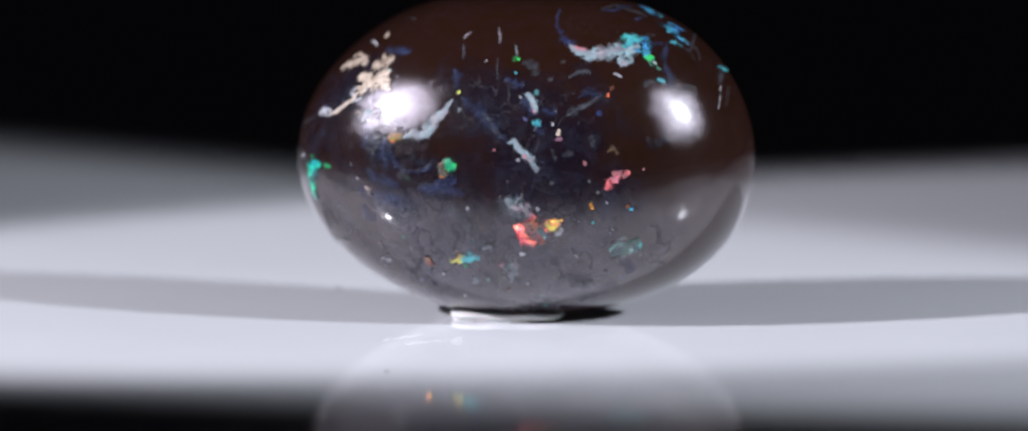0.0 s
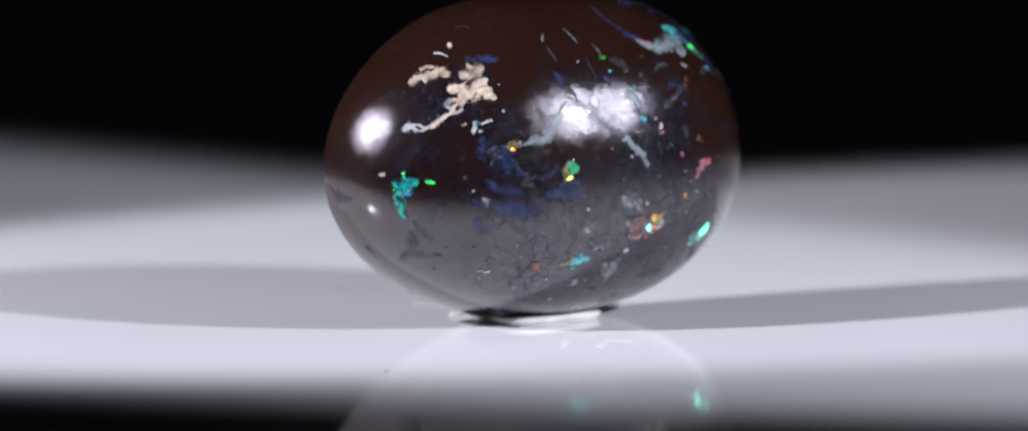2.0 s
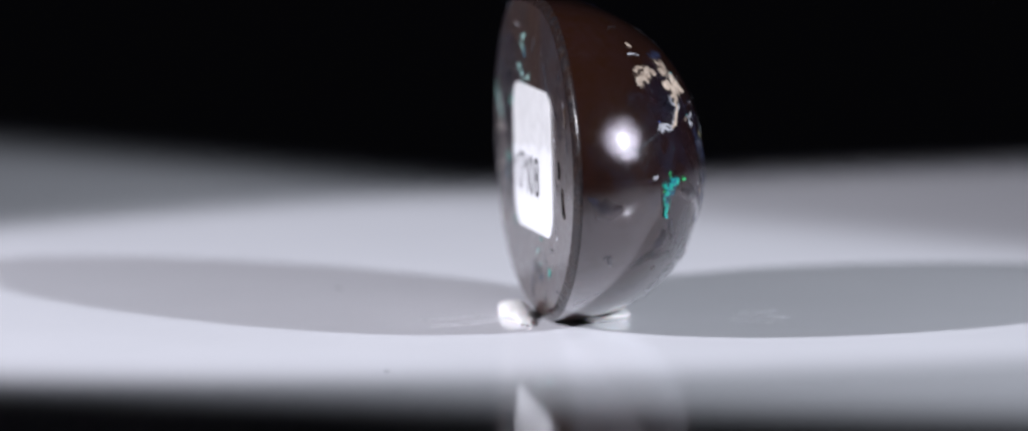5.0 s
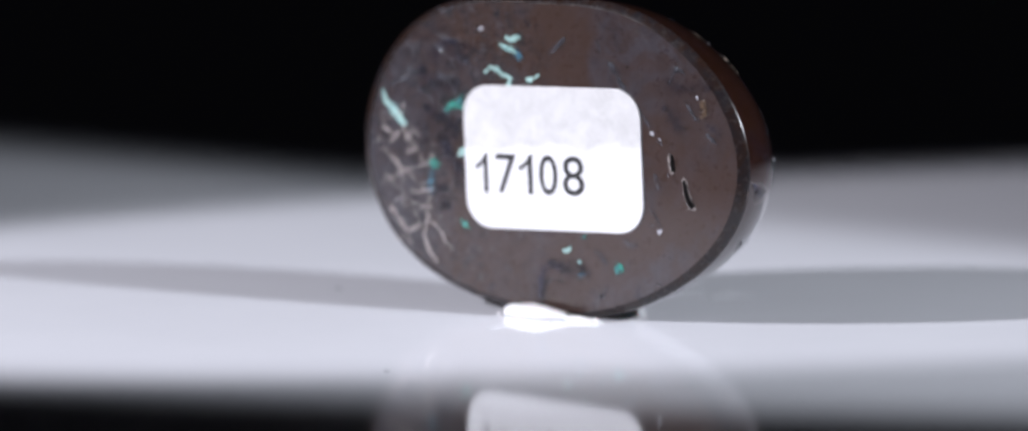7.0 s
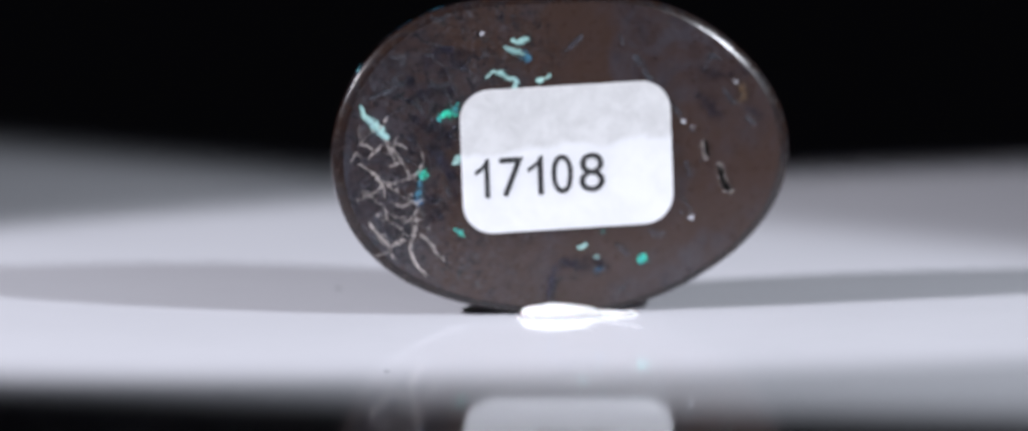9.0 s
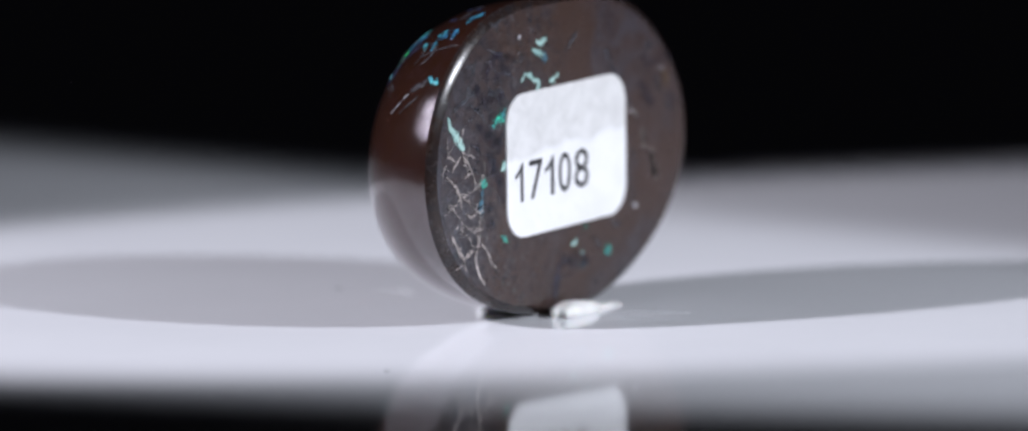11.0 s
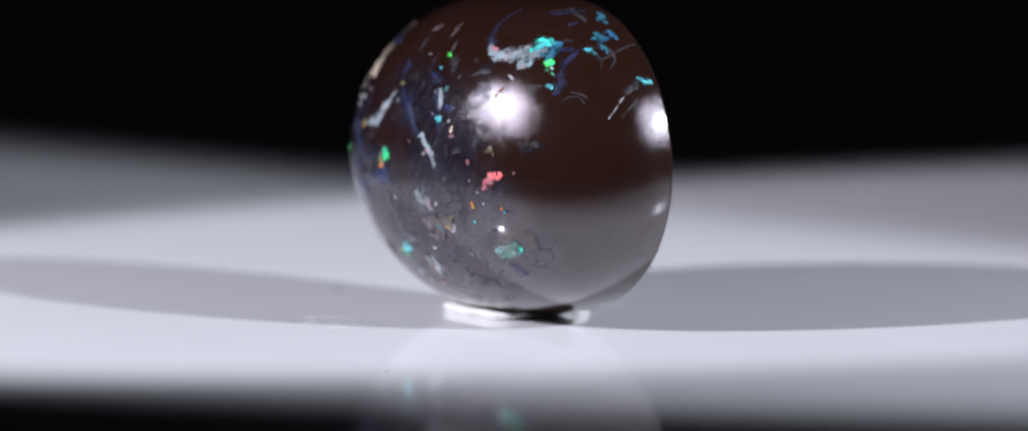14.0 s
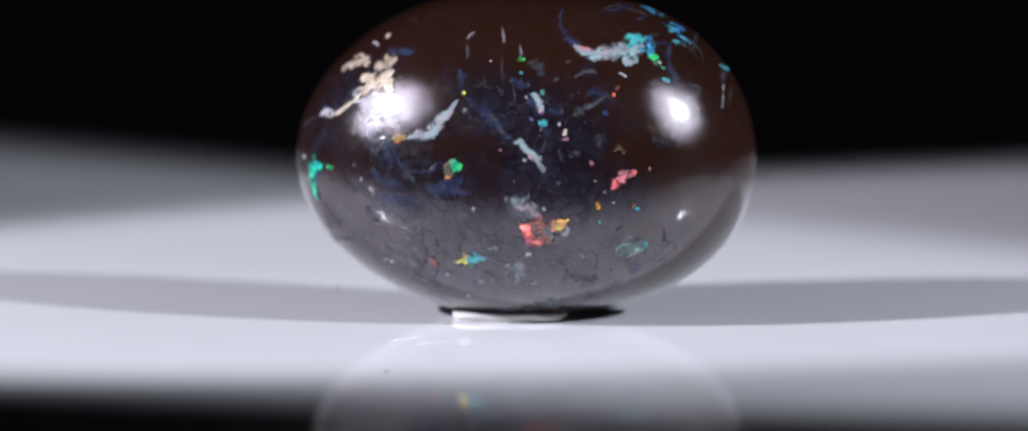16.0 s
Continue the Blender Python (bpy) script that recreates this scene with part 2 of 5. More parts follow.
EDGE = edge_material()
CREAM = opal_material("cream_ironstone", (0.47, 0.385, 0.31), (0.11, 0.07, 0.05), holes=0.0, wear=2.3)
PALE = opal_material("pale_opal", (0.36, 0.36, 0.385), (0.18, 0.18, 0.2), wear=2.5)
GREY = opal_material("milky_grey_opal", (0.16, 0.17, 0.185), (0.07, 0.07, 0.085), (0.5, 0.25, 0.3), (0.3, 0.6, 0.6), 0.2, RIGHT, 0.12, holes=0.0, soft=0.5, wear=2.0)
HAZE = opal_material("hazy_blue_grey_opal", (0.064, 0.068, 0.08), (0.024, 0.025, 0.031), holes=-0.2, soft=0.9, wear=2.4)
MILK = opal_material("milky_white_opal", (0.15, 0.175, 0.19), (0.07, 0.08, 0.1), (0.5, 0.3, 0.35), (0.3, 0.6, 0.65), 0.2, RIGHT, 0.1, holes=0.2, wear=1.5)
SPARK = opal_material("fire_spark_opal", (0.1, 0.045, 0.03), (0.06, 0.03, 0.025), (1.0, 0.14, 0.03), (1.0, 0.35, 0.04), 0.1, RIGHT, 0.42, 0.3, holes=-0.3)
LEMON = opal_material("lemon_opal", (0.12, 0.125, 0.07), (0.08, 0.07, 0.05), (0.9, 0.25, 0.05), (0.8, 0.85, 0.08), 0.6, LEFT, 0.2, 0.45, specks=True, holes=0.2)
DUSK = opal_material("dusky_blue_opal", (0.04, 0.1, 0.13), (0.02, 0.04, 0.06), (0.1, 0.5, 0.8), (0.1, 0.3, 0.9), 8.6, RIGHT, 0.05, holes=0.2, soft=0.5)
FLARE = opal_material("orange_flare_opal", (0.09, 0.085, 0.095), (0.05, 0.045, 0.055), (1.0, 0.25, 0.06), (1.0, 0.12, 0.06), 13.35, RIGHT, 0.4, 0.3, specks=True, holes=-0.2, wear=2.2)
GLEAM = opal_material("yellow_gleam_opal", (0.09, 0.09, 0.095), (0.05, 0.05, 0.055), (0.9, 0.75, 0.05), (0.9, 0.4, 0.05), 2.0, RIGHT, 0.3, 0.3, holes=-0.2, wear=2.2)
FOAM = opal_material("sea_foam_opal", (0.08, 0.1, 0.1), (0.05, 0.055, 0.06), (0.1, 0.9, 0.5), (0.2, 0.6, 0.7), 2.0, RIGHT, 0.26, 0.3, holes=-0.2, wear=2.2)
EMBERS = opal_material("glowing_ember_opal", (0.08, 0.07, 0.06), (0.05, 0.04, 0.04), (1.0, 0.3, 0.05), (0.2, 0.9, 0.1), 15.0, LEFT, 0.28, 0.26, holes=-0.2, wear=2.4)
BLUE = opal_material("blue_opal", (0.03, 0.038, 0.078), (0.014, 0.016, 0.03), (0.05, 0.12, 1.0), (0.1, 0.3, 0.9), 1.5, RIGHT, 0.025, holes=-0.1, soft=1.0, wear=2.6)
NAVY = opal_material("dark_navy_potch", (0.012, 0.013, 0.026), (0.008, 0.008, 0.012), holes=0.3, soft=1.0, wear=3.2)
PLUM = opal_material("dark_plum_potch", (0.026, 0.016, 0.018), (0.01, 0.008, 0.01), holes=0.3, soft=0.8)
TEAL = opal_material("teal_opal", (0.06, 0.29, 0.31), (0.04, 0.14, 0.2), (0.0, 0.9, 0.55), (0.08, 0.6, 0.8), 14.2, LEFT, 0.28, specks=True, holes=0.3, wear=3)
TEAL2 = opal_material("bright_teal_opal", (0.01, 0.23, 0.2), (0.01, 0.06, 0.12), (0.0, 1.0, 0.4), (0.0, 0.5, 0.6), 3.4, RIGHT, 0.28, specks=True, holes=0.4, wear=3.6)
TEAL3 = opal_material("sky_blue_opal", (0.022, 0.095, 0.13), (0.014, 0.04, 0.07), (0.1, 0.7, 0.85), (0.1, 0.4, 1.0), 12.8, LEFT, 0.22)
GREEN = opal_material("green_opal", (0.02, 0.32, 0.1), (0.02, 0.14, 0.1), (0.1, 1.0, 0.1), (0.0, 0.8, 0.5), 1.0, RIGHT, 0.5, specks=True, holes=0.3)
GREEN2 = opal_material("sea_green_opal", (0.07, 0.3, 0.22), (0.04, 0.12, 0.12), (0.1, 0.9, 0.3), (0.5, 0.6, 0.4), 1.5, RIGHT, 0.3, specks=True, holes=0.5)
RED = opal_material("red_opal", (0.13, 0.12, 0.135), (0.05, 0.045, 0.06), (1.0, 0.07, 0.09), (1.0, 0.2, 0.1), 0.0, LEFT, 0.2, 0.3, specks=True, holes=0.1, soft=0.3, wear=1.8)
EMBER = opal_material("orange_red_opal", (0.32, 0.11, 0.12), (0.16, 0.11, 0.13), (1.0, 0.12, 0.1), (0.9, 0.4, 0.25), 0.8, RIGHT, 0.25, specks=True, holes=0.45)
ROSE = opal_material("rose_opal", (0.26, 0.12, 0.14), (0.13, 0.08, 0.1), (1.0, 0.1, 0.1), (0.8, 0.3, 0.4), 0.2, RIGHT, 0.22, wear=2.4)
AMBER = opal_material("amber_opal", (0.16, 0.1, 0.04), (0.08, 0.05, 0.03), (1.0, 0.45, 0.03), (1.0, 0.3, 0.03), 0.3, RIGHT, 0.6, 0.35, holes=-0.3)
AMBER2 = opal_material("fiery_opal", (0.1, 0.12, 0.06), (0.06, 0.05, 0.04), (1.0, 0.2, 0.03), (0.1, 1.0, 0.1), 1.6, RIGHT, 0.5)
MINT = opal_material("pale_mint_opal", (0.29, 0.42, 0.385), (0.12, 0.24, 0.23), (0.3, 0.9, 0.8), (0.2, 0.6, 0.9), 8.6, RIGHT, 0.05, specks=True, holes=0.3, wear=1.7)
JADE = opal_material("jade_opal", (0.04, 0.22, 0.18), (0.03, 0.1, 0.11), (0.0, 0.9, 0.5), (0.1, 0.6, 0.9), 8.8, LEFT, 0.16, specks=True, holes=0.4)
VEIN = opal_material("pinkish_vein", (0.3, 0.265, 0.25), (0.1, 0.085, 0.08), specks=True, holes=-0.2, soft=0.5, wear=3)
RUST = opal_material("rusty_spot", (0.08, 0.05, 0.028), (0.045, 0.03, 0.024))
CRACK = opal_material("dark_crack", (0.012, 0.01, 0.014), (0.007, 0.006, 0.009), holes=0.6, soft=1.1, wear=2.0)
# the pits' inner shade, put into a near-black colour; no hollow is cut
PIT_SHADE = Nodes("painted_pit_shade").set(Base_Color=(0.002, 0.0015, 0.0015), Roughness=0.9, IOR=1.2).mat


def paper_material():
    m = Nodes("label_paper")
    grime = m.ramp(m.noise(520, 5, 0.65, 0.4), (0.35, (0.65, 0.65, 0.66)), (0.62, (0.7, 0.7, 0.71)))
    split = m.node("ShaderNodeSeparateXYZ", Vector=m.where)
    edge = m.node("ShaderNodeMath", i0=split.outputs["X"], i1=0.1)
    edge.operation = "MULTIPLY"
    edge = m.node("ShaderNodeMath", i0=split.outputs["Z"], i1=edge.outputs["Value"])
    edge = m.node("ShaderNodeMath", i0=edge.outputs["Value"], i1=m.node("ShaderNodeMath", i0=m.noise(190, 4, 0.6), i1=0.0034).outputs["Value"])
    edge.inputs[1].links[0].from_node.operation = "MULTIPLY"
    stain = m.node("ShaderNodeMapRange", Value=edge.outputs["Value"], From_Min=0.0117, From_Max=0.0121).outputs["Result"]
    old = m.ramp(m.noise(800, 5, 0.7, 0.5), (0.35, (0.5, 0.495, 0.49)), (0.65, (0.6, 0.595, 0.59)))
    grime = m.mix(stain, grime, old)
    m.set(Base_Color=grime, Roughness=0.45, Coat_Weight=0.35, Coat_Roughness=0.15)
    m.put(m.bsdf, "Normal", m.bump(m.noise(2500, 3), 0.15, 0.00002))
    return m.mat


def sheet_material():
    m = Nodes("gloss_white_sheet")
    col = m.mix(m.ramp(m.noise(60, 4, 0.6), (0.3, 0.0), (0.7, 1.0)), (0.785, 0.79, 0.825), (0.82, 0.825, 0.86))
    m.set(Base_Color=col, Roughness=0.6, IOR=1.2, Coat_Weight=1.0, Coat_Roughness=0.068, Coat_IOR=1.46)
    m.put(m.bsdf, "Normal", m.bump(m.noise(700, 3), 0.05, 0.00002))
    return m.mat


def putty_material():
    m = Nodes("white_putty")
    lump = m.noise(500, 5, 0.6)
    col = m.ramp(lump, (0.3, (0.52, 0.51, 0.495)), (0.6, (0.68, 0.675, 0.66)))
    m.set(Base_Color=col, Roughness=0.55, Subsurface_Weight=0.1, Subsurface_Scale=0.0006)
    m.put(m.bsdf, "Normal", m.bump(m.noise(1400, 4, 0.6), 0.5, 0.00012))
    return m.mat


def smear_material():
    m = Nodes("thin_putty_smear")
    m.set(Base_Color=(0.85, 0.85, 0.86), Roughness=0.6)
    clear = m.tree.nodes.new("ShaderNodeBsdfTransparent")
    both = m.tree.nodes.new("ShaderNodeMixShader")
    m.put(both, "i0", m.ramp(m.noise(900, 5, 0.7), (0.4, 0.0), (0.75, 0.7)))
    m.put(both, "i1", clear.outputs["BSDF"])
    m.put(both, "i2", m.bsdf.outputs["BSDF"])
    m.put(m.out, "Surface", both.outputs["Shader"])
    return m.mat


SMEAR = smear_material()
PAPER, SHEET, PUTTY = paper_material(), sheet_material(), putty_material()
INK = Nodes("black_ink").set(Base_Color=(0.012, 0.012, 0.013), Roughness=0.5).mat
SPECK = Nodes("grey_speck").set(Base_Color=(0.16, 0.155, 0.17), Roughness=0.7).mat

def finish(name, bm, material, parent=None, label=""):
    mesh = bpy.data.meshes.new(name)
    bm.to_mesh(mesh)
    bm.free()
    mesh.materials.append(material)
    ob = new(name, mesh)
    ob.parent = parent
    if label:
        ob["label"] = label
    return ob


part = finish


def grid_faces(bm, rows, closed=False):
    for a, b in zip(rows, rows[1:]):
        for k in range(len(a) if closed else len(a) - 1):
            f = bm.faces.new((a[k], a[(k + 1) % len(a)], b[(k + 1) % len(a)], b[k]))
            f.smooth = True


def slab(name, corners, z0, z1, material, bevel=0.0):
    bm = bmesh.new()
    lo = [bm.verts.new((x, y, z0)) for x, y in corners]
    hi = [bm.verts.new((x, y, z1)) for x, y in corners]
    bm.faces.new(hi)
    bm.faces.new(lo[::-1])
    for k in range(len(corners)):
        j = (k + 1) % len(corners)
        bm.faces.new((lo[k], lo[j], hi[j], hi[k]))
    if bevel:
        bmesh.ops.bevel(bm, geom=[e for e in bm.edges if e.calc_length() < 2 * abs(z1 - z0)], offset=bevel, segments=4, affect="EDGES")
    return finish(name, bm, material)


# ---- the setting: a glossy white board in a dark room ----
board = slab("white_board", [(-0.5, -0.6), (0.5, -0.6), (0.5, 0.6), (-0.5, 0.6)], -0.006, 0.0, SHEET)
tagged(board, "glossy white acrylic board under the gemstone", "display board", kind="structure")


# ---- the stone ----
HALF_W, HALF_H, DOME, POWER = 354, 243, 243.9, 2.2225
MID = Vector((-28.2, 14.6, 95.2))
WAVES = (0.0159, -0.0051, -0.0032, -0.0149, -0.0095, 0.0055, 0.0036, 0.0101, -0.0013, -0.0082)
LEAN, SKEW_X, SKEW_Z = 0.0147, -0.0161, -0.0461
BACK = 20.0


def outline(a):
    """How far the stone's egg-shaped outline lies from its middle, in the direction a."""
    r = 1 / math.hypot(math.cos(a) / HALF_W, math.sin(a) / HALF_H)
    k = 1.0208 + sum(WAVES[i] * math.cos((i + 1) * a) + WAVES[i + 5] * math.sin((i + 1) * a) for i in range(5))
    return r * k


def own(p):
    """From the plan's units to the stone's own space, whose origin is on the sheet."""
    return Vector((p[0] * U, p[1] * U, (p[2] + 150) * U))


def skew(p, way=1):
    """The stone leans a little, and its dome sags: from the even form to the real one, or back."""
    x, y, z = p
    if way < 0:
        y -= LEAN * (z - 93)
    deep = max(0.0, MID.y - y)
    x, z = x + way * SKEW_X * deep, z + way * SKEW_Z * deep
    if way > 0:
        y += LEAN * (z - 93)
    return Vector((x, y, z))


def on_dome(p, lift=0.0):
    d = skew(p, -1) - MID
    rho = math.hypot(d.x, d.z) / outline(math.atan2(d.z, d.x))
    deep = max(0.0, -d.y) / DOME
    return skew(MID + d * (rho ** POWER + deep ** POWER) ** (-1 / POWER) * (1 + lift / 240))


def stone_body(parent):
    bm = bmesh.new()
    n, rows = 176, []

    def ring(rho, y):
        row = []
        for k in range(n):
            a = math.tau * k / n
            r = outline(a) * rho
            row.append(bm.verts.new(own(skew((MID.x + r * math.cos(a), y, MID.z + r * math.sin(a))))))
        return row

    for j in range(48):
        q = 1.559 + (0.03 - 1.559) * j / 47
        rows.append(ring(math.cos(q) ** (2 / POWER), MID.y - DOME * math.sin(q) ** (2 / POWER)))
    rows.append(ring(1.0, MID.y - 6))
    grid_faces(bm, rows, True)
    tip = bm.verts.new(own(skew((MID.x, MID.y - DOME, MID.z))))
    for k in range(n):
        bm.faces.new((rows[0][(k + 1) % n], rows[0][k], tip)).smooth = True
    bm.normal_update()
    return part("dome", bm, STONE, parent)


def stone_bevel(parent):
    """The ground edge between dome and back."""
    bm = bmesh.new()
    n, rows = 176, []
    for rho, y in ((1.0, MID.y - 6), (0.998, MID.y - 3.5), (0.992, MID.y - 1.2), (0.963, BACK - 1.2), (0.954, BACK)):
        row = []
        for k in range(n):
            a = math.tau * k / n
            r = outline(a) * rho * (1 + 0.002 * noise.noise(Vector((9 * math.cos(a), 9 * math.sin(a), 40 * rho))))
            row.append(bm.verts.new(own(skew((MID.x + r * math.cos(a), y, MID.z + r * math.sin(a))))))
        rows.append(row)
    grid_faces(bm, rows, True)
    bm.normal_update()
    return part("bevelled_edge", bm, EDGE, parent, "satin ground bevelled edge")


def stone_back(parent):
    bm = bmesh.new()
    n = 176
    edge = []
    for k in range(n):
        a = math.tau * k / n
        r = outline(a) * 0.954 * (1 + 0.002 * noise.noise(Vector((9 * math.cos(a), 9 * math.sin(a), 40 * 0.954))))
        edge.append(bm.verts.new(own(skew((MID.x + r * math.cos(a), BACK, MID.z + r * math.sin(a))))))
    bm.faces.new(edge[::-1])
    bm.normal_update()
    return part("flat_back", bm, BACKSTONE, parent, "flat sawn dark brown back")


def curve_at(points, s):
    """A smooth line through the points; s from 0 to 1."""
    n = len(points) - 1
    x = min(s * n, n - 1e-6)
    i = int(x)
    f = x - i
    p = [Vector(points[min(max(i + d, 0), n)]) for d in (-1, 0, 1, 2)]
    return 0.5 * (2 * p[1] + (p[2] - p[0]) * f + (2 * p[0] - 5 * p[1] + 4 * p[2] - p[3]) * f * f + (3 * p[1] - p[0] - 3 * p[2] + p[3]) * f ** 3)


def vein(parent, name, material, *points):
    """A patch or vein in the stone's face: a ragged ribbon through points (x, y, z, width), a hair proud of it."""
    flat = all(p[1] - LEAN * (p[2] - 93) > 12 for p in points)
    size = sum((Vector(points[k][:3]) - Vector(points[k + 1][:3])).length for k in range(len(points) - 1))
    steps = max(8, min(48, int(size / 1.8)))
    seed = Vector((points[0][0] * 0.37, points[0][2] * 0.53, len(points) * 3.1))
    rise = 0.5 + 0.0035 * len(parent.children)
    bm = bmesh.new()
    rows, core = [], []
    for k in range(steps + 1):
        s = k / steps
        c = curve_at(points, s)
        d = curve_at(points, min(1, s + 0.04)) - curve_at(points, max(0, s - 0.04))
        at, way = c.to_3d(), d.to_3d().normalized()
        out = Vector((0, 1, 0)) if flat else (on_dome(at) - MID).normalized()
        side = way.cross(out).normalized()
        wide = 0.55 * c[3] if name == "painted_pit" else max(1.6, c[3] * 1.08)
        if k in (0, steps):
            wide *= 0.3
        end = min(1.0, 14 * s + 0.2, 14 * (1 - s) + 0.2)
        row = []
        for e in (-1, -0.6, 0, 0.6, 1):
            rag = 1 + 0.34 * noise.noise(seed + Vector((s * size * 0.05, (e > 0) * 7.7, 0))) + 0.3 * noise.noise(seed + Vector((s * size * 0.17, (e > 0) * 3.3, 5)))
            shift = 0.25 * wide * noise.noise(seed + Vector((s * size * 0.1, 1.5, 9)))
            q = at + side * (e * wide * max(0.2, rag) + shift)
            lift = -0.7 if abs(e) == 1 or k in (0, steps) else rise + 0.15 * (e == 0)
            if flat and name == "painted_pit":
                lift += 0.4
            if flat:
                q.y = BACK + lift + LEAN * (q.z - 93)
            else:
                q = on_dome(q, lift)
            row.append(bm.verts.new(own(q)))
            core.append((1 - abs(e)) * end)
        rows.append(row)
    grid_faces(bm, rows)
    bm.normal_update()
    ob = part(name, bm, material, parent)
    ob.data.attributes.new("core", "FLOAT", "POINT").data.foreach_set("value", core)
    return ob


opal = new("boulder_opal")
tagged(opal, "polished dark brown boulder opal cabochon with colourful flecks, standing on edge", "gemstone")
stone_body(opal)
stone_bevel(opal)
stone_back(opal)


def paper_label(parent):
    """The rounded sticker on the flat back, with its number."""
    across, tall, corner, lean = 163, 110, 46, radians(2.0)
    mid = Vector((-33.0, 0, 91.0))

    def spot(x, z, y):
        up = mid.z + z * math.cos(lean) + x * math.sin(lean)
        return own((mid.x - x * math.cos(lean) + z * math.sin(lean), y + LEAN * (up - 93), up))

    def rim(inset, y):
        row = []
        for cx, cz, a0 in ((1, 1, 0), (-1, 1, 90), (-1, -1, 180), (1, -1, 270)):
            for k in range(10):
                a = radians(a0 + 10 * k)
                row.append(bm.verts.new(spot(cx * (across - corner) + math.cos(a) * (corner - inset), cz * (tall - corner) + math.sin(a) * (corner - inset), y)))
        return row

    bm = bmesh.new()
    rows = [rim(0, BACK - 0.3), rim(0, BACK + 2.2), rim(0.8, BACK + 2.8)]
    grid_faces(bm, rows, True)
    bm.faces.new(rows[-1])
    bmesh.ops.recalc_face_normals(bm, faces=bm.faces[:])
    label = part("label", bm, PAPER, parent, "white paper sticker with printed number")
    for sign, x0, x1 in (("1", -143, -121), ("7", -105, -68), ("1", -62, -38), ("0", -25, 8), ("8", 18, 57)):
        if sign == "1":
            mesh = one()
        else:
            text = bpy.data.curves.new("digit", "FONT")
            text.body, text.offset = sign, 0.0
            holder = new("digit", text)
            bpy.context.view_layer.update()
            mesh = bpy.data.meshes.new_from_object(holder.evaluated_get(bpy.context.evaluated_depsgraph_get()))
            bpy.data.objects.remove(holder)
        xs, ys = [v.co.x for v in mesh.vertices], [v.co.y for v in mesh.vertices]
        for v in mesh.vertices:
            x = (v.co.x - min(xs)) / (max(xs) - min(xs))
            y = (v.co.y - min(ys)) / (max(ys) - min(ys))
            v.co = spot(x0 + (x1 - x0) * x, -55 + 60 * y, BACK + 3.3)
        mesh.materials.clear()
        mesh.materials.append(INK)
        digit = new("digit", mesh)
        digit.parent = label
        digit["label"] = "black printed digit " + sign


def one():
    """The figure 1: an upright stroke with a flag."""
    bm = bmesh.new()
    bm.faces.new([bm.verts.new((x, y, 0)) for x, y in ((0.66, 0), (1, 0), (1, 1), (0.8, 1), (0.62, 0.87), (0.3, 0.76), (0, 0.71), (0, 0.59), (0.38, 0.66), (0.66, 0.76))])
    mesh = bpy.data.meshes.new("digit")
    bm.to_mesh(mesh)
    bm.free()
    return mesh


paper_label(opal)

# inclusions, from the dome to the flat back
vein(opal, "pale_vein", PALE, (-251, -147, 208, 6), (-259, -147, 200, 8), (-256, -154, 192, 4))
vein(opal, "pale_vein", PALE, (-323, -114, 163, 4), (-312, -122, 169, 8), (-301, -132, 170, 5), (-292, -142, 166, 4), (-279, -147, 177, 4), (-265, -152, 185, 5), (-250, -160, 189, 6), (-239, -163, 195, 4))
vein(opal, "pale_vein", HAZE, (-320, -118, 162, 2), (-338, -101, 152, 4), (-358, -73, 140, 6))
vein(opal, "blue_vein", BLUE, (-202, -135, 257, 6), (-186, -138, 262, 14), (-175, -145, 261, 9), (-169, -140, 267, 3))
vein(opal, "blue_vein", BLUE, (-95, -179, 242, 3), (-87, -188, 230, 13), (-88, -198, 213, 8))
vein(opal, "pale_vein", HAZE, (-82, -169, 255, 3), (-84, -159, 266, 3), (-87, -148, 277, 2))
vein(opal, "pale_vein", GREY, (-88, -142, 282, 2.5), (-85, -134, 288, 3), (-78, -128, 293, 2))
vein(opal, "pale_vein", GREY, (-40, -118, 299, 2), (-34, -135, 287, 3.5), (-31, -149, 276, 2))
vein(opal, "pale_vein", HAZE, (-30, -167, 258, 2), (-28, -180, 243, 2), (-25, -188, 231, 1.5))
vein(opal, "pale_vein", GREY, (-7, -149, 276, 2), (-3, -158, 268, 2.5), (-1, -165, 261, 3))
vein(opal, "green_fleck", GREEN, (-4, -166, 260, 5), (0, -168, 257, 7), (5, -170, 255, 4))
vein(opal, "blue_vein", HAZE, (8, -171, 253, 4), (19, -174, 250, 14), (29, -178, 245, 16), (35, -186, 234, 8))
vein(opal, "yellow_fleck", LEMON, (-86, -201, 208, 5), (-79, -201, 208, 5))
vein(opal, "blue_vein", BLUE, (-78, -203, 204, 3), (-65, -209, 193, 16), (-49, -213, 182, 18), (-36, -216, 173, 19), (-24, -220, 158, 17), (-10, -223, 145, 11), (1, -224, 138, 6))
vein(opal, "pale_vein", HAZE, (-43, -214, 180, 6), (-33, -217, 171, 9), (-18, -222, 151, 8), (-6, -224, 142, 4))
vein(opal, "pale_vein", MILK, (-4, -225, 136, 3), (7, -224, 140, 8), (16, -225, 130, 12), (27, -225, 120, 10), (36, -225, 110, 12), (42, -226, 99, 8), (41, -226, 93, 3))
vein(opal, "red_fleck", ROSE, (22, -226, 122, 4), (29, -226, 116, 5))
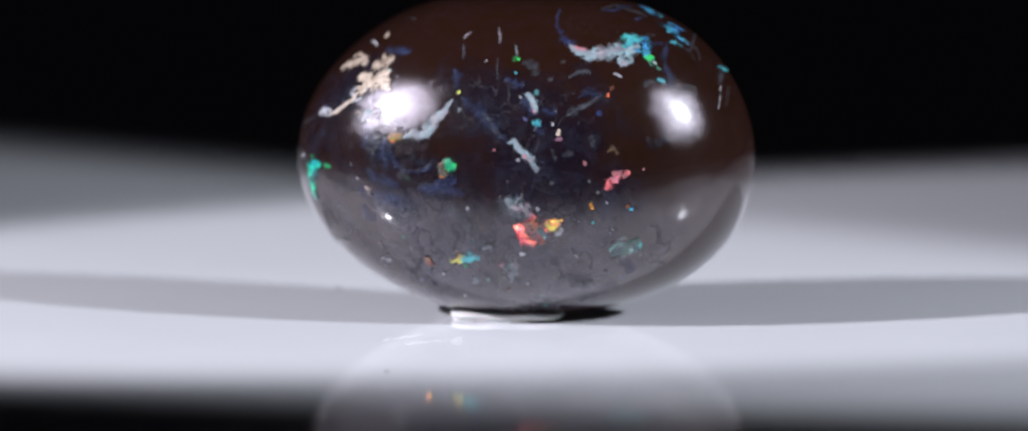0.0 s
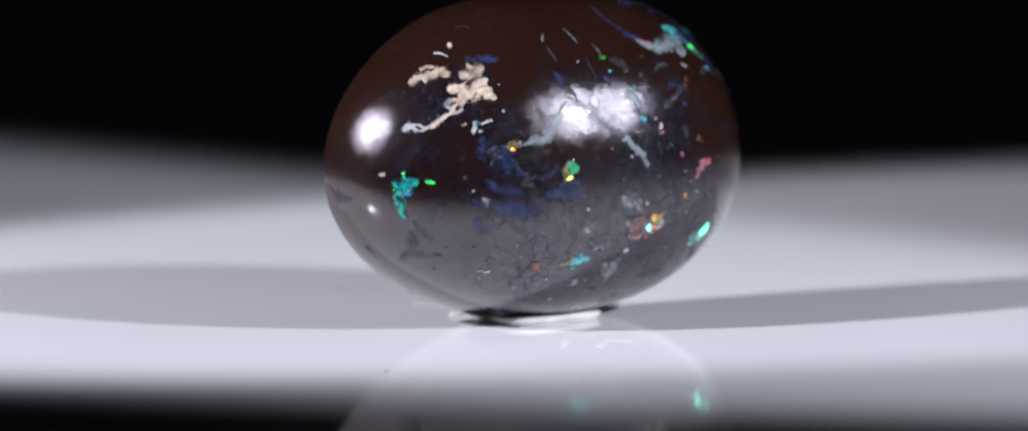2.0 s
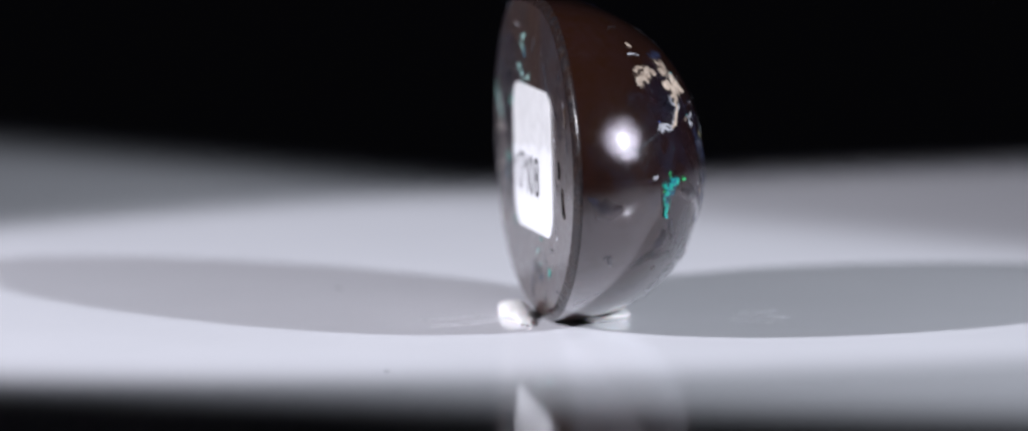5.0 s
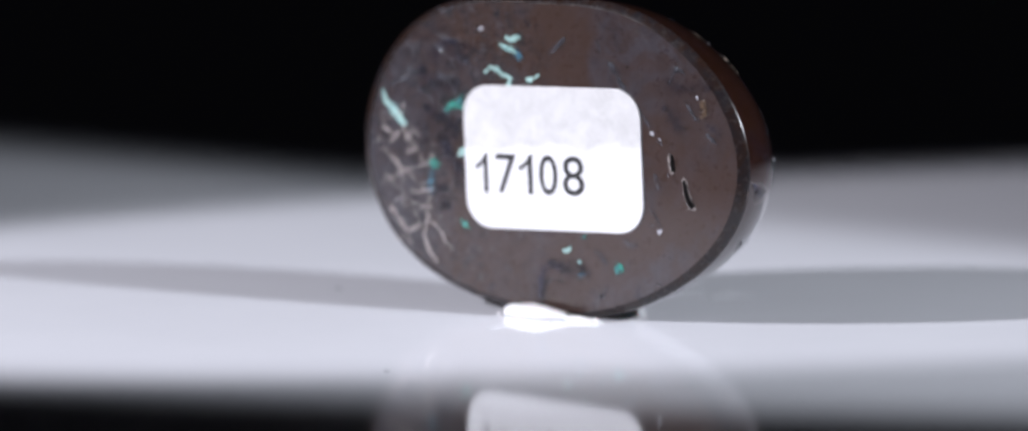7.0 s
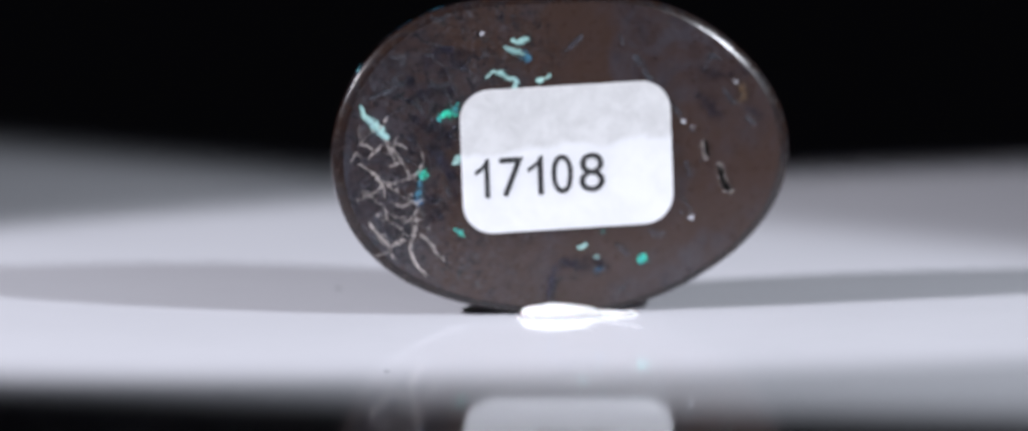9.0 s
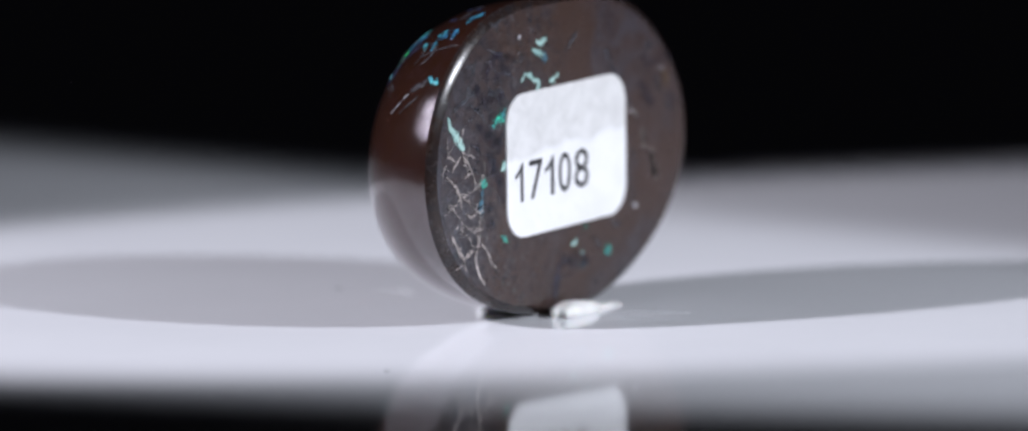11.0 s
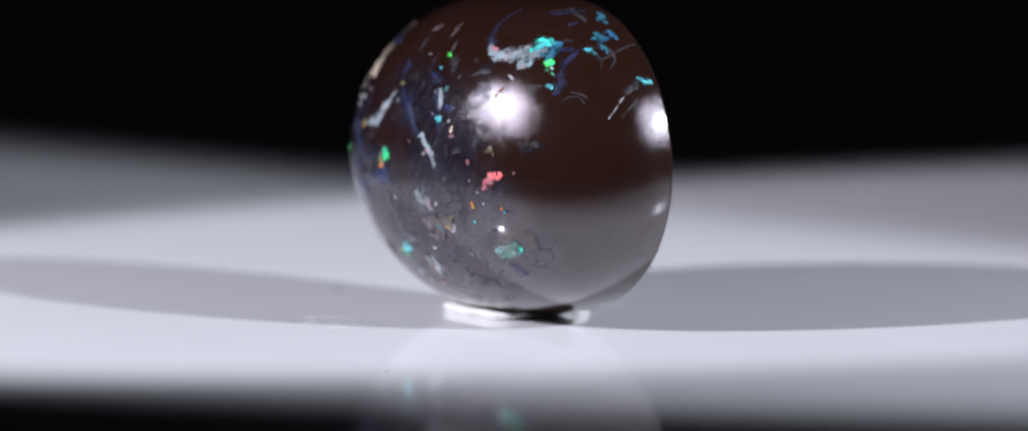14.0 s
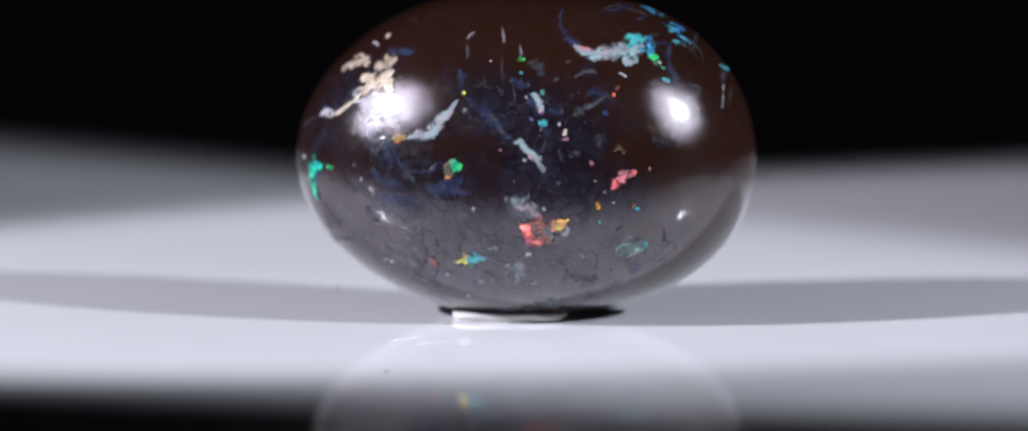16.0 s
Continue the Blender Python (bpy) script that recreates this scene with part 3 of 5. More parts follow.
vein(opal, "pale_vein", MILK, (-88, -204, 201, 3), (-99, -209, 185, 9), (-111, -212, 172, 14), (-123, -215, 156, 18), (-138, -215, 145, 19), (-154, -212, 143, 12), (-169, -210, 138, 5))
vein(opal, "yellow_fleck", LEMON, (-194, -203, 135, 3), (-185, -205, 139, 9), (-177, -207, 141, 10), (-168, -210, 137, 4))
vein(opal, "red_fleck", AMBER2, (-188, -205, 133, 3), (-180, -207, 136, 6))
vein(opal, "dark_patch", PLUM, (-181, -211, 109, 10), (-162, -214, 120, 28), (-138, -218, 125, 26), (-122, -220, 130, 8))
vein(opal, "dark_patch", PLUM, (-168, -215, 98, 18), (-146, -219, 104, 28), (-123, -223, 102, 14))
vein(opal, "blue_vein", BLUE, (-207, -199, 133, 6), (-203, -203, 118, 20), (-194, -208, 107, 16), (-189, -210, 91, 6))
vein(opal, "blue_vein", NAVY, (-225, -197, 107, 8), (-212, -201, 110, 18), (-200, -206, 99, 12))
vein(opal, "pale_fleck", HAZE, (-173, -215, 78, 5), (-164, -217, 86, 13), (-154, -219, 79, 7))
vein(opal, "pale_vein", HAZE, (-138, -222, 68, 3), (-122, -224, 70, 8), (-109, -226, 73, 4))
vein(opal, "blue_vein", BLUE, (-113, -225, 76, 6), (-96, -227, 82, 14), (-77, -228, 80, 6))
vein(opal, "green_fleck", GREEN2, (-101, -226, 101, 6), (-91, -226, 105, 13), (-82, -227, 100, 8))
vein(opal, "dark_fleck", CRACK, (-220, -179, 181, 9), (-213, -182, 182, 9))
vein(opal, "green_fleck", GREEN, (-296, -160, 87, 5), (-290, -163, 87, 4))
vein(opal, "pale_fleck", PALE, (-242, -191, 76, 5), (-240, -192, 74, 5))
vein(opal, "pale_fleck", CREAM, (-230, -196, 64, 3), (-223, -198, 57, 8), (-221, -197, 49, 3))
vein(opal, "pale_fleck", HAZE, (-256, -184, 93, 5), (-250, -187, 93, 5))
vein(opal, "pale_fleck", PALE, (-65, -227, 39, 6), (-61, -227, 37, 6))
vein(opal, "pale_fleck", PALE, (-206, -159, -53, 5), (-196, -165, -52, 5))
vein(opal, "pale_fleck", PALE, (12, -207, -32, 7), (21, -206, -32, 7))
vein(opal, "pale_fleck", PALE, (15, -177, -80, 5), (23, -178, -78, 5))
vein(opal, "pale_fleck", GREY, (-69, -176, -84, 4), (-60, -182, -78, 11), (-53, -183, -76, 6))
vein(opal, "pale_fleck", PALE, (-87, -153, -104, 4), (-83, -154, -104, 4))
vein(opal, "pale_fleck", PALE, (43, -136, -112, 3), (51, -140, -108, 3))
vein(opal, "pale_fleck", PALE, (118, -213, 81, 3), (122, -212, 82, 3))
vein(opal, "blue_vein", BLUE, (42, -62, 324, 3), (44, -89, 314, 5), (48, -110, 303, 6), (60, -131, 289, 10), (74, -143, 279, 14), (83, -146, 274, 8))
vein(opal, "pale_vein", MILK, (72, -142, 279, 6), (85, -148, 272, 15), (100, -150, 268, 19), (114, -148, 265, 22), (128, -144, 265, 23), (142, -135, 268, 27), (154, -125, 271, 33), (167, -116, 273, 30), (178, -108, 273, 12))
vein(opal, "red_fleck", ROSE, (81, -145, 276, 3), (89, -146, 273, 11), (99, -147, 271, 9), (105, -145, 271, 3))
vein(opal, "pale_vein", MILK, (146, -142, 259, 10), (157, -145, 251, 13), (165, -139, 252, 9), (170, -133, 256, 4))
vein(opal, "red_fleck", ROSE, (157, -145, 250, 4), (162, -142, 251, 5))
vein(opal, "teal_patch", TEAL, (152, -126, 271, 8), (160, -113, 278, 22), (168, -101, 283, 22), (175, -92, 285, 10))
vein(opal, "teal_patch", TEAL3, (170, -121, 267, 14), (177, -110, 272, 22), (185, -113, 265, 16), (186, -121, 258, 5))
vein(opal, "blue_patch", TEAL3, (176, -89, 287, 8), (181, -100, 277, 14), (182, -113, 267, 8))
vein(opal, "green_fleck", GREEN, (183, -122, 258, 6), (190, -117, 258, 11), (198, -116, 254, 7))
vein(opal, "green_fleck", GREEN2, (193, -123, 250, 6), (202, -122, 244, 8), (210, -120, 240, 4))
vein(opal, "pale_fleck", MINT, (196, -119, 252, 5), (203, -118, 248, 6))
vein(opal, "green_fleck", TEAL, (207, -131, 229, 4), (213, -131, 224, 9), (218, -128, 221, 4))
vein(opal, "blue_vein", BLUE, (208, -73, 277, 5), (209, -97, 262, 9), (216, -112, 242, 12), (224, -122, 222, 12), (222, -131, 212, 5))
vein(opal, "pale_vein", HAZE, (209, -72, 277, 3), (218, -58, 277, 4), (225, -42, 278, 4), (236, -36, 272, 4), (246, -37, 262, 3.5), (254, -52, 248, 3))
vein(opal, "teal_fleck", TEAL3, (219, -46, 282, 3), (227, -41, 277, 7), (236, -42, 270, 3))
vein(opal, "teal_patch", TEAL3, (199, -20, 300, 4), (210, -17, 295, 10), (222, -15, 287, 4))
vein(opal, "pale_vein", HAZE, (119, -28, 327, 4), (137, -33, 321, 10), (157, -33, 316, 8), (171, -38, 310, 5))
vein(opal, "pale_vein", HAZE, (178, -82, 289, 3), (185, -80, 287, 3), (192, -72, 288, 2))
vein(opal, "pale_vein", HAZE, (292, -26, 208, 2), (295, -43, 195, 3), (295, -60, 180, 2))
vein(opal, "pale_vein", HAZE, (240, -112, 217, 2), (252, -100, 214, 3), (259, -95, 209, 4))
vein(opal, "red_fleck", SPARK, (143, -174, 216, 7), (149, -172, 216, 8))
vein(opal, "amber_fleck", SPARK, (139, -180, 208, 5), (143, -178, 208, 5))
vein(opal, "pale_fleck", PALE, (145, -160, 238, 3), (152, -159, 235, 4), (158, -159, 231, 3))
vein(opal, "pale_vein", MILK, (22, -200, 211, 6), (28, -204, 202, 13), (33, -208, 193, 13), (39, -212, 181, 7))
vein(opal, "blue_vein", BLUE, (19, -203, 206, 8), (27, -209, 190, 16), (37, -214, 176, 10))
vein(opal, "red_fleck", ROSE, (33, -212, 182, 7), (37, -210, 185, 9))
vein(opal, "teal_fleck", TEAL, (34, -217, 164, 9), (40, -216, 167, 14), (49, -215, 169, 4))
vein(opal, "blue_vein", BLUE, (38, -218, 160, 10), (45, -218, 155, 14), (49, -219, 147, 5))
vein(opal, "pale_fleck", PALE, (63, -214, 165, 5), (67, -213, 165, 5))
vein(opal, "pale_fleck", CREAM, (75, -213, 159, 4), (74, -215, 153, 6), (72, -216, 148, 4))
vein(opal, "pale_vein", HAZE, (66, -220, 130, 4), (68, -221, 119, 5), (72, -221, 111, 2))
vein(opal, "pale_fleck", HAZE, (122, -205, 150, 8), (124, -206, 140, 13), (123, -208, 130, 5))
vein(opal, "pale_fleck", HAZE, (54, -186, 232, 6), (58, -189, 227, 8))
vein(opal, "blue_vein", BLUE, (47, -208, 188, 6), (57, -210, 182, 16), (71, -208, 182, 8))
vein(opal, "pale_vein", HAZE, (81, -219, 117, 4), (90, -216, 124, 10), (98, -215, 121, 5))
vein(opal, "brown_spot", RUST, (144, -202, 124, 6), (153, -198, 128, 10), (161, -197, 120, 6))
vein(opal, "red_patch", ROSE, (142, -206, 68, 6), (149, -203, 77, 14), (156, -201, 85, 11), (164, -198, 89, 8))
vein(opal, "red_patch", EMBER, (155, -201, 85, 8), (164, -198, 90, 13), (172, -195, 92, 11), (176, -192, 97, 3))
vein(opal, "pale_fleck", HAZE, (138, -207, 66, 4), (143, -205, 61, 6))
vein(opal, "pale_patch", GREY, (-7, -229, 55, 11.6), (8, -227, 43, 31.9), (24, -226, 39, 31.9), (33, -226, 47, 11.6))
vein(opal, "pale_patch", HAZE, (-15, -229, 56, 14.5), (4, -226, 35, 31.9), (20, -224, 23, 17.4))
vein(opal, "red_patch", RED, (4, -222, 12, 8), (21, -220, 8, 24), (42, -218, 7, 32), (62, -217, 13, 26), (77, -216, 19, 8))
vein(opal, "red_patch", RED, (15, -216, -9, 8), (31, -214, -12, 13), (53, -214, -5, 8))
vein(opal, "yellow_fleck", LEMON, (62, -216, 10, 5), (71, -217, 17, 9), (81, -216, 24, 4))
vein(opal, "pale_fleck", HAZE, (90, -215, 26, 8), (99, -213, 25, 13), (107, -210, 22, 5))
vein(opal, "amber_fleck", AMBER, (119, -210, 43, 8), (126, -209, 43, 8))
vein(opal, "red_fleck", SPARK, (172, -192, 44, 5), (175, -190, 41, 5))
vein(opal, "teal_fleck", TEAL3, (175, -190, 37, 6), (181, -187, 39, 5))
vein(opal, "pale_fleck", HAZE, (146, -192, -2, 3), (153, -192, 6, 7), (159, -190, 10, 3))
vein(opal, "teal_patch", MINT, (144, -185, -22, 10), (156, -180, -22, 20), (169, -174, -23, 19), (178, -170, -20, 12))
vein(opal, "pale_patch", GREY, (146, -183, -24, 17.4), (158, -177, -25, 31.9), (170, -171, -27, 20.3))
vein(opal, "teal_patch", TEAL, (168, -175, -21, 8), (179, -170, -19, 17), (190, -166, -16, 9))
vein(opal, "yellow_fleck", LEMON, (-98, -197, -48, 5), (-85, -202, -43, 12), (-74, -205, -38, 12))
vein(opal, "teal_patch", TEAL, (-81, -202, -44, 10), (-68, -204, -41, 19), (-55, -206, -39, 14), (-49, -207, -38, 4))
vein(opal, "pale_patch", HAZE, (-57, -214, -20, 14.5), (-39, -216, -15, 31.9), (-22, -215, -19, 23.2))
vein(opal, "pale_vein", GREY, (-45, -212, -25, 4), (-34, -214, -21, 6), (-28, -211, -27, 4))
vein(opal, "pale_patch", GREY, (-18, -200, -50, 11.6), (-5, -197, -54, 29), (7, -195, -56, 18.8))
vein(opal, "pale_patch", GREY, (-5, -197, -54, 20.3), (-4, -187, -69, 18.8), (-8, -179, -80, 7.2))
vein(opal, "red_fleck", ROSE, (-21, -199, -52, 4), (-14, -201, -48, 6))
vein(opal, "pale_vein", HAZE, (-36, -207, -38, 3), (-34, -203, -46, 5), (-25, -203, -46, 3))
vein(opal, "pale_fleck", HAZE, (16, -193, -58, 5), (23, -195, -54, 7))
vein(opal, "green_fleck", GREEN, (-77, -197, -53, 4), (-72, -199, -50, 5))
vein(opal, "blue_fleck", BLUE, (161, -167, -42, 8), (167, -157, -51, 14), (166, -144, -66, 8))
vein(opal, "blue_vein", BLUE, (-192, -207, 49, 10), (-176, -212, 48, 24), (-155, -216, 43, 16), (-139, -218, 34, 8))
vein(opal, "blue_vein", BLUE, (-233, -190, 36, 8), (-226, -189, 20, 16), (-212, -193, 13, 8))
vein(opal, "pale_patch", HAZE, (-183, -204, 19, 14.5), (-161, -212, 25, 29), (-139, -217, 30, 14.5))
vein(opal, "blue_vein", NAVY, (-300, -156, 74, 8), (-272, -174, 65, 18), (-243, -189, 56, 10))
vein(opal, "blue_vein", NAVY, (-140, -221, 69, 5), (-125, -223, 70, 7), (-100, -226, 73, 4), (-76, -228, 78, 2))
vein(opal, "blue_vein", NAVY, (-201, -206, 69, 4), (-182, -211, 71, 8), (-163, -216, 65, 6), (-134, -222, 63, 4))
vein(opal, "blue_vein", NAVY, (-217, -186, 165, 6.1), (-198, -192, 169, 10.1), (-173, -198, 175, 5))
vein(opal, "blue_vein", NAVY, (-237, -186, 132, 9), (-218, -196, 124, 29.3), (-215, -200, 101, 22.5), (-231, -195, 83, 8.8))
vein(opal, "blue_vein", NAVY, (-198, -195, 157, 8.9), (-212, -194, 144, 18.9), (-191, -205, 126, 20.9))
vein(opal, "pale_fleck", HAZE, (106, 18, 282, 3), (98, 18, 285, 5))
vein(opal, "pale_vein", HAZE, (99, 18, 262, 3), (96, 18, 250, 2.5), (105, 18, 240, 1.5))
vein(opal, "blue_vein", HAZE, (-134, 18, 247, 5), (-144, 18, 235, 11), (-154, 18, 221, 6), (-168, 17, 207, 3))
vein(opal, "blue_vein", HAZE, (-30, 18, 253, 2), (-46, 18, 265, 5), (-58, 18, 281, 2))
vein(opal, "pale_vein", HAZE, (271, 17, 188, 2), (255, 17, 194, 5), (237, 17, 200, 3), (227, 17, 208, 2))
vein(opal, "pale_vein", HAZE, (231, 18, 232, 2), (217, 18, 246, 3), (215, 18, 258, 2))
vein(opal, "blue_vein", HAZE, (247, 17, 210, 5), (231, 17, 214, 9), (217, 17, 210, 5))
vein(opal, "pale_vein", HAZE, (227, 16, 106, 2), (214, 16, 93, 4), (198, 16, 85, 2))
vein(opal, "pale_vein", HAZE, (-275, 17, 191, 2), (-289, 17, 173, 3), (-301, 17, 163, 2))
vein(opal, "pale_vein", HAZE, (-309, 16, 148, 2), (-321, 16, 138, 5), (-327, 16, 132, 2))
vein(opal, "pale_vein", HAZE, (-251, 18, 239, 3), (-265, 18, 239, 6), (-275, 18, 233, 3))
vein(opal, "pale_fleck", HAZE, (-115, 13, -115, 3), (-123, 13, -111, 5))
vein(opal, "blue_vein", NAVY, (120, -203, 155, 8), (131, -203, 142, 12), (126, -207, 124, 6))
vein(opal, "blue_vein", NAVY, (194, -176, 144, 8), (208, -170, 132, 16), (222, -160, 139, 12), (234, -152, 132, 6))
vein(opal, "blue_vein", NAVY, (-160, -215, 114, 10), (-127, -222, 102, 26), (-96, -227, 92, 18), (-76, -228, 84, 8))
vein(opal, "blue_vein", NAVY, (-225, -197, 77, 8.6), (-192, -208, 67, 16.8), (-160, -217, 61, 10.3))
vein(opal, "blue_vein", HAZE, (-9, 12, -139, 3), (-11, 13, -119, 6), (-19, 13, -99, 5), (-35, 13, -95, 6.1), (-55, 13, -99, 3))
vein(opal, "pale_fleck", HAZE, (-41, 13, -69, 4), (-51, 13, -71, 5.1))
vein(opal, "blue_fleck", HAZE, (-215, 15, 80, 6), (-223, 15, 68, 8), (-221, 15, 54, 4))
vein(opal, "blue_fleck", HAZE, (-207, 14, 0, 5), (-217, 14, 4, 7.1))
vein(opal, "pale_fleck", HAZE, (-239, 15, 84, 3), (-245, 15, 78, 5))
vein(opal, "pale_vein", HAZE, (-187, 17, 181, 3), (-199, 17, 167, 5), (-211, 16, 149, 4))
vein(opal, "pale_vein", HAZE, (-221, 16, 131, 3), (-233, 16, 125, 4))
vein(opal, "pale_vein", HAZE, (137, 18, 232, 2), (121, 18, 228, 4), (111, 17, 218, 2))
vein(opal, "pale_vein", HAZE, (187, 18, 272, 3), (167, 18, 266, 4), (137, 18, 262, 2))
vein(opal, "pale_vein", HAZE, (227, 17, 192, 3), (207, 17, 182, 5), (187, 17, 186, 3))
vein(opal, "blue_fleck", HAZE, (187, 16, 135, 6), (177, 16, 141, 9), (165, 16, 135, 5))
vein(opal, "pale_vein", HAZE, (156, 15, 51, 3), (148, 15, 41, 5), (152, 15, 29, 3))
vein(opal, "pale_vein", HAZE, (208, 15, 41, 3), (192, 15, 21, 5), (188, 14, 1, 3))
vein(opal, "blue_fleck", HAZE, (168, 14, 11, 5), (160, 14, 2, 7))
vein(opal, "dark_fleck", NAVY, (167, 18, 222, 10), (151, 18, 232, 22), (133, 18, 236, 24.1), (117, 18, 228, 10))
vein(opal, "dark_fleck", NAVY, (215, 17, 182, 8), (197, 17, 192, 18), (177, 17, 194, 14))
vein(opal, "dark_fleck", NAVY, (163, 16, 135, 8), (152, 16, 125, 18), (148, 16, 109, 12))
vein(opal, "dark_fleck", NAVY, (209, 16, 136, 6), (205, 16, 119, 14), (210, 16, 101, 8))
vein(opal, "pale_vein", HAZE, (227, 18, 250, 3), (219, 18, 236, 5), (225, 18, 224, 4), (237, 17, 216, 3))
vein(opal, "pale_vein", HAZE, (179, 17, 216, 3), (167, 17, 206, 6), (151, 17, 208, 5), (137, 17, 202, 3))
vein(opal, "blue_fleck", HAZE, (181, 17, 172, 5), (175, 17, 156, 8), (179, 16, 141, 5))
vein(opal, "blue_fleck", HAZE, (160, 16, 105, 6), (168, 16, 91, 9), (164, 15, 75, 5))
vein(opal, "pale_vein", HAZE, (-261, 18, 247, 3), (-253, 18, 233, 6), (-247, 17, 219, 3))
vein(opal, "blue_fleck", NAVY, (-241, 17, 221, 6), (-261, 17, 211, 16), (-281, 17, 213, 10))
vein(opal, "dark_fleck", NAVY, (-311, 17, 161, 6), (-327, 16, 150, 12), (-339, 16, 144, 6))
vein(opal, "blue_fleck", HAZE, (-159, 14, -22, 6), (-173, 14, -32, 9.1), (-187, 14, -30, 5))
vein(opal, "blue_fleck", HAZE, (-107, 14, -42, 5), (-121, 13, -55, 8), (-131, 13, -63, 4))
vein(opal, "pale_vein", HAZE, (-201, 15, 30, 2), (-217, 15, 18, 5), (-227, 14, 0, 3))
vein(opal, "teal_patch", TEAL3, (206, -51, 288, 4), (201, -39, 295, 14), (211, -33, 291, 17), (217, -26, 289, 5))
vein(opal, "teal_fleck", TEAL3, (196, -35, 299, 3), (207, -35, 292, 8))
vein(opal, "blue_vein", BLUE, (102, -59, 321, 4), (124, -49, 321, 9), (128, -30, 324, 11), (143, -17, 323, 6))
vein(opal, "pale_vein", HAZE, (103, -53, 323, 3), (113, -39, 325, 5), (121, -21, 327, 4))
vein(opal, "blue_vein", BLUE, (157, -60, 308, 4), (164, -45, 310, 8))
vein(opal, "teal_patch", TEAL3, (149, -5, 323, 5), (169, -7, 316, 12), (188, -10, 308, 5))
vein(opal, "teal_fleck", TEAL, (211, -68, 277, 3), (220, -62, 274, 10), (229, -57, 269, 4))
vein(opal, "pale_vein", HAZE, (228, -58, 270, 2), (239, -57, 260, 4), (249, -64, 248, 2))
vein(opal, "pale_vein", HAZE, (239, -57, 261, 2), (239, -34, 270, 2.5), (236, -9, 278, 3), (235, 6, 281, 2))
vein(opal, "blue_vein", BLUE, (188, -95, 276, 6), (198, -89, 274, 9), (204, -79, 276, 5))
vein(opal, "teal_patch", TEAL, (276, -19, 236, 4), (281, -8, 231, 9), (285, 5, 228, 4))
vein(opal, "pale_vein", HAZE, (283, -47, 213, 5), (282, -31, 223, 11), (279, -17, 231, 5))
vein(opal, "pale_vein", PALE, (284, -47, 211, 3), (287, -64, 194, 2.5), (287, -78, 178, 1.5))
vein(opal, "pale_vein", HAZE, (234, -127, 204, 1.5), (242, -115, 210, 2), (251, -105, 210, 2), (261, -101, 200, 1.5))
vein(opal, "blue_vein", NAVY, (162, -97, 289, 6), (196, -101, 268, 10), (214, -110, 245, 8))
vein(opal, "pale_vein", HAZE, (190, -151, 217, 4), (196, -143, 224, 8), (204, -138, 223, 4))
vein(opal, "dark_patch", NAVY, (-378, -9, 60, 4), (-376, -21, 56, 16), (-373, -37, 54, 14), (-370, -54, 58, 5))
vein(opal, "blue_vein", BLUE, (-380, 1, 74, 3), (-379, -9, 68, 6), (-377, -15, 60, 4))
vein(opal, "pale_vein", HAZE, (-333, -30, -25, 3), (-335, -39, -22, 6), (-327, -41, -30, 5), (-319, -47, -37, 2))
vein(opal, "dark_patch", NAVY, (-313, -127, 14, 6), (-308, -120, -3, 10), (-305, -109, -19, 11), (-304, -91, -33, 9), (-304, -75, -42, 4))
vein(opal, "dark_patch", NAVY, (-314, -134, 29, 6), (-301, -138, 13, 9), (-286, -142, -3, 5))
vein(opal, "dark_patch", NAVY, (-300, -100, -31, 4), (-289, -120, -26, 8), (-266, -142, -25, 4))
vein(opal, "crack", CRACK, (-309, -126, 6, 2), (-304, -117, -13, 3), (-305, -99, -27, 3), (-305, -79, -39, 2))
vein(opal, "crack", CRACK, (-269, -121, -45, 3), (-265, -116, -51, 5))
vein(opal, "teal_patch", TEAL3, (-333, -123, 61, 8), (-328, -130, 69, 10), (-319, -140, 77, 10), (-315, -144, 89, 5))
vein(opal, "green_fleck", GREEN, (-337, -120, 71, 6), (-333, -125, 75, 8), (-328, -130, 66, 5))
vein(opal, "green_fleck", GREEN, (-327, -131, 102, 5), (-325, -133, 97, 5), (-326, -133, 92, 3))
vein(opal, "pale_fleck", PALE, (-350, -102, 97, 7), (-347, -107, 95, 6))
vein(opal, "pale_fleck", PALE, (-230, -177, 176, 4), (-232, -180, 165, 6), (-235, -182, 156, 4))
vein(opal, "pale_fleck", CREAM, (-249, -170, 169, 3), (-241, -173, 172, 4))
vein(opal, "pale_vein", CREAM, (-218, -85, 284, 4), (-220, -90, 281, 5), (-221, -95, 277, 3))
vein(opal, "pale_vein", PALE, (-246, -84, 269, 3), (-237, -93, 270, 4), (-233, -104, 265, 3))
vein(opal, "pale_vein", HAZE, (-195, -64, 304, 2), (-185, -70, 305, 2.5), (-179, -78, 304, 2))
vein(opal, "blue_vein", BLUE, (-215, -123, 261, 8), (-194, -134, 262, 15), (-172, -145, 262, 8))
vein(opal, "pale_fleck", PALE, (-215, -156, -50, 4), (-207, -160, -50, 4))
vein(opal, "blue_vein", BLUE, (-226, -187, 154, 8), (-222, -193, 137, 18), (-231, -193, 119, 10))
vein(opal, "blue_vein", BLUE, (-198, -201, 141, 6), (-191, -206, 124, 14), (-180, -212, 105, 8))
vein(opal, "pale_vein", HAZE, (-231, -189, 138, 4), (-219, -195, 133, 6), (-199, -201, 139, 5), (-186, -206, 131, 3))
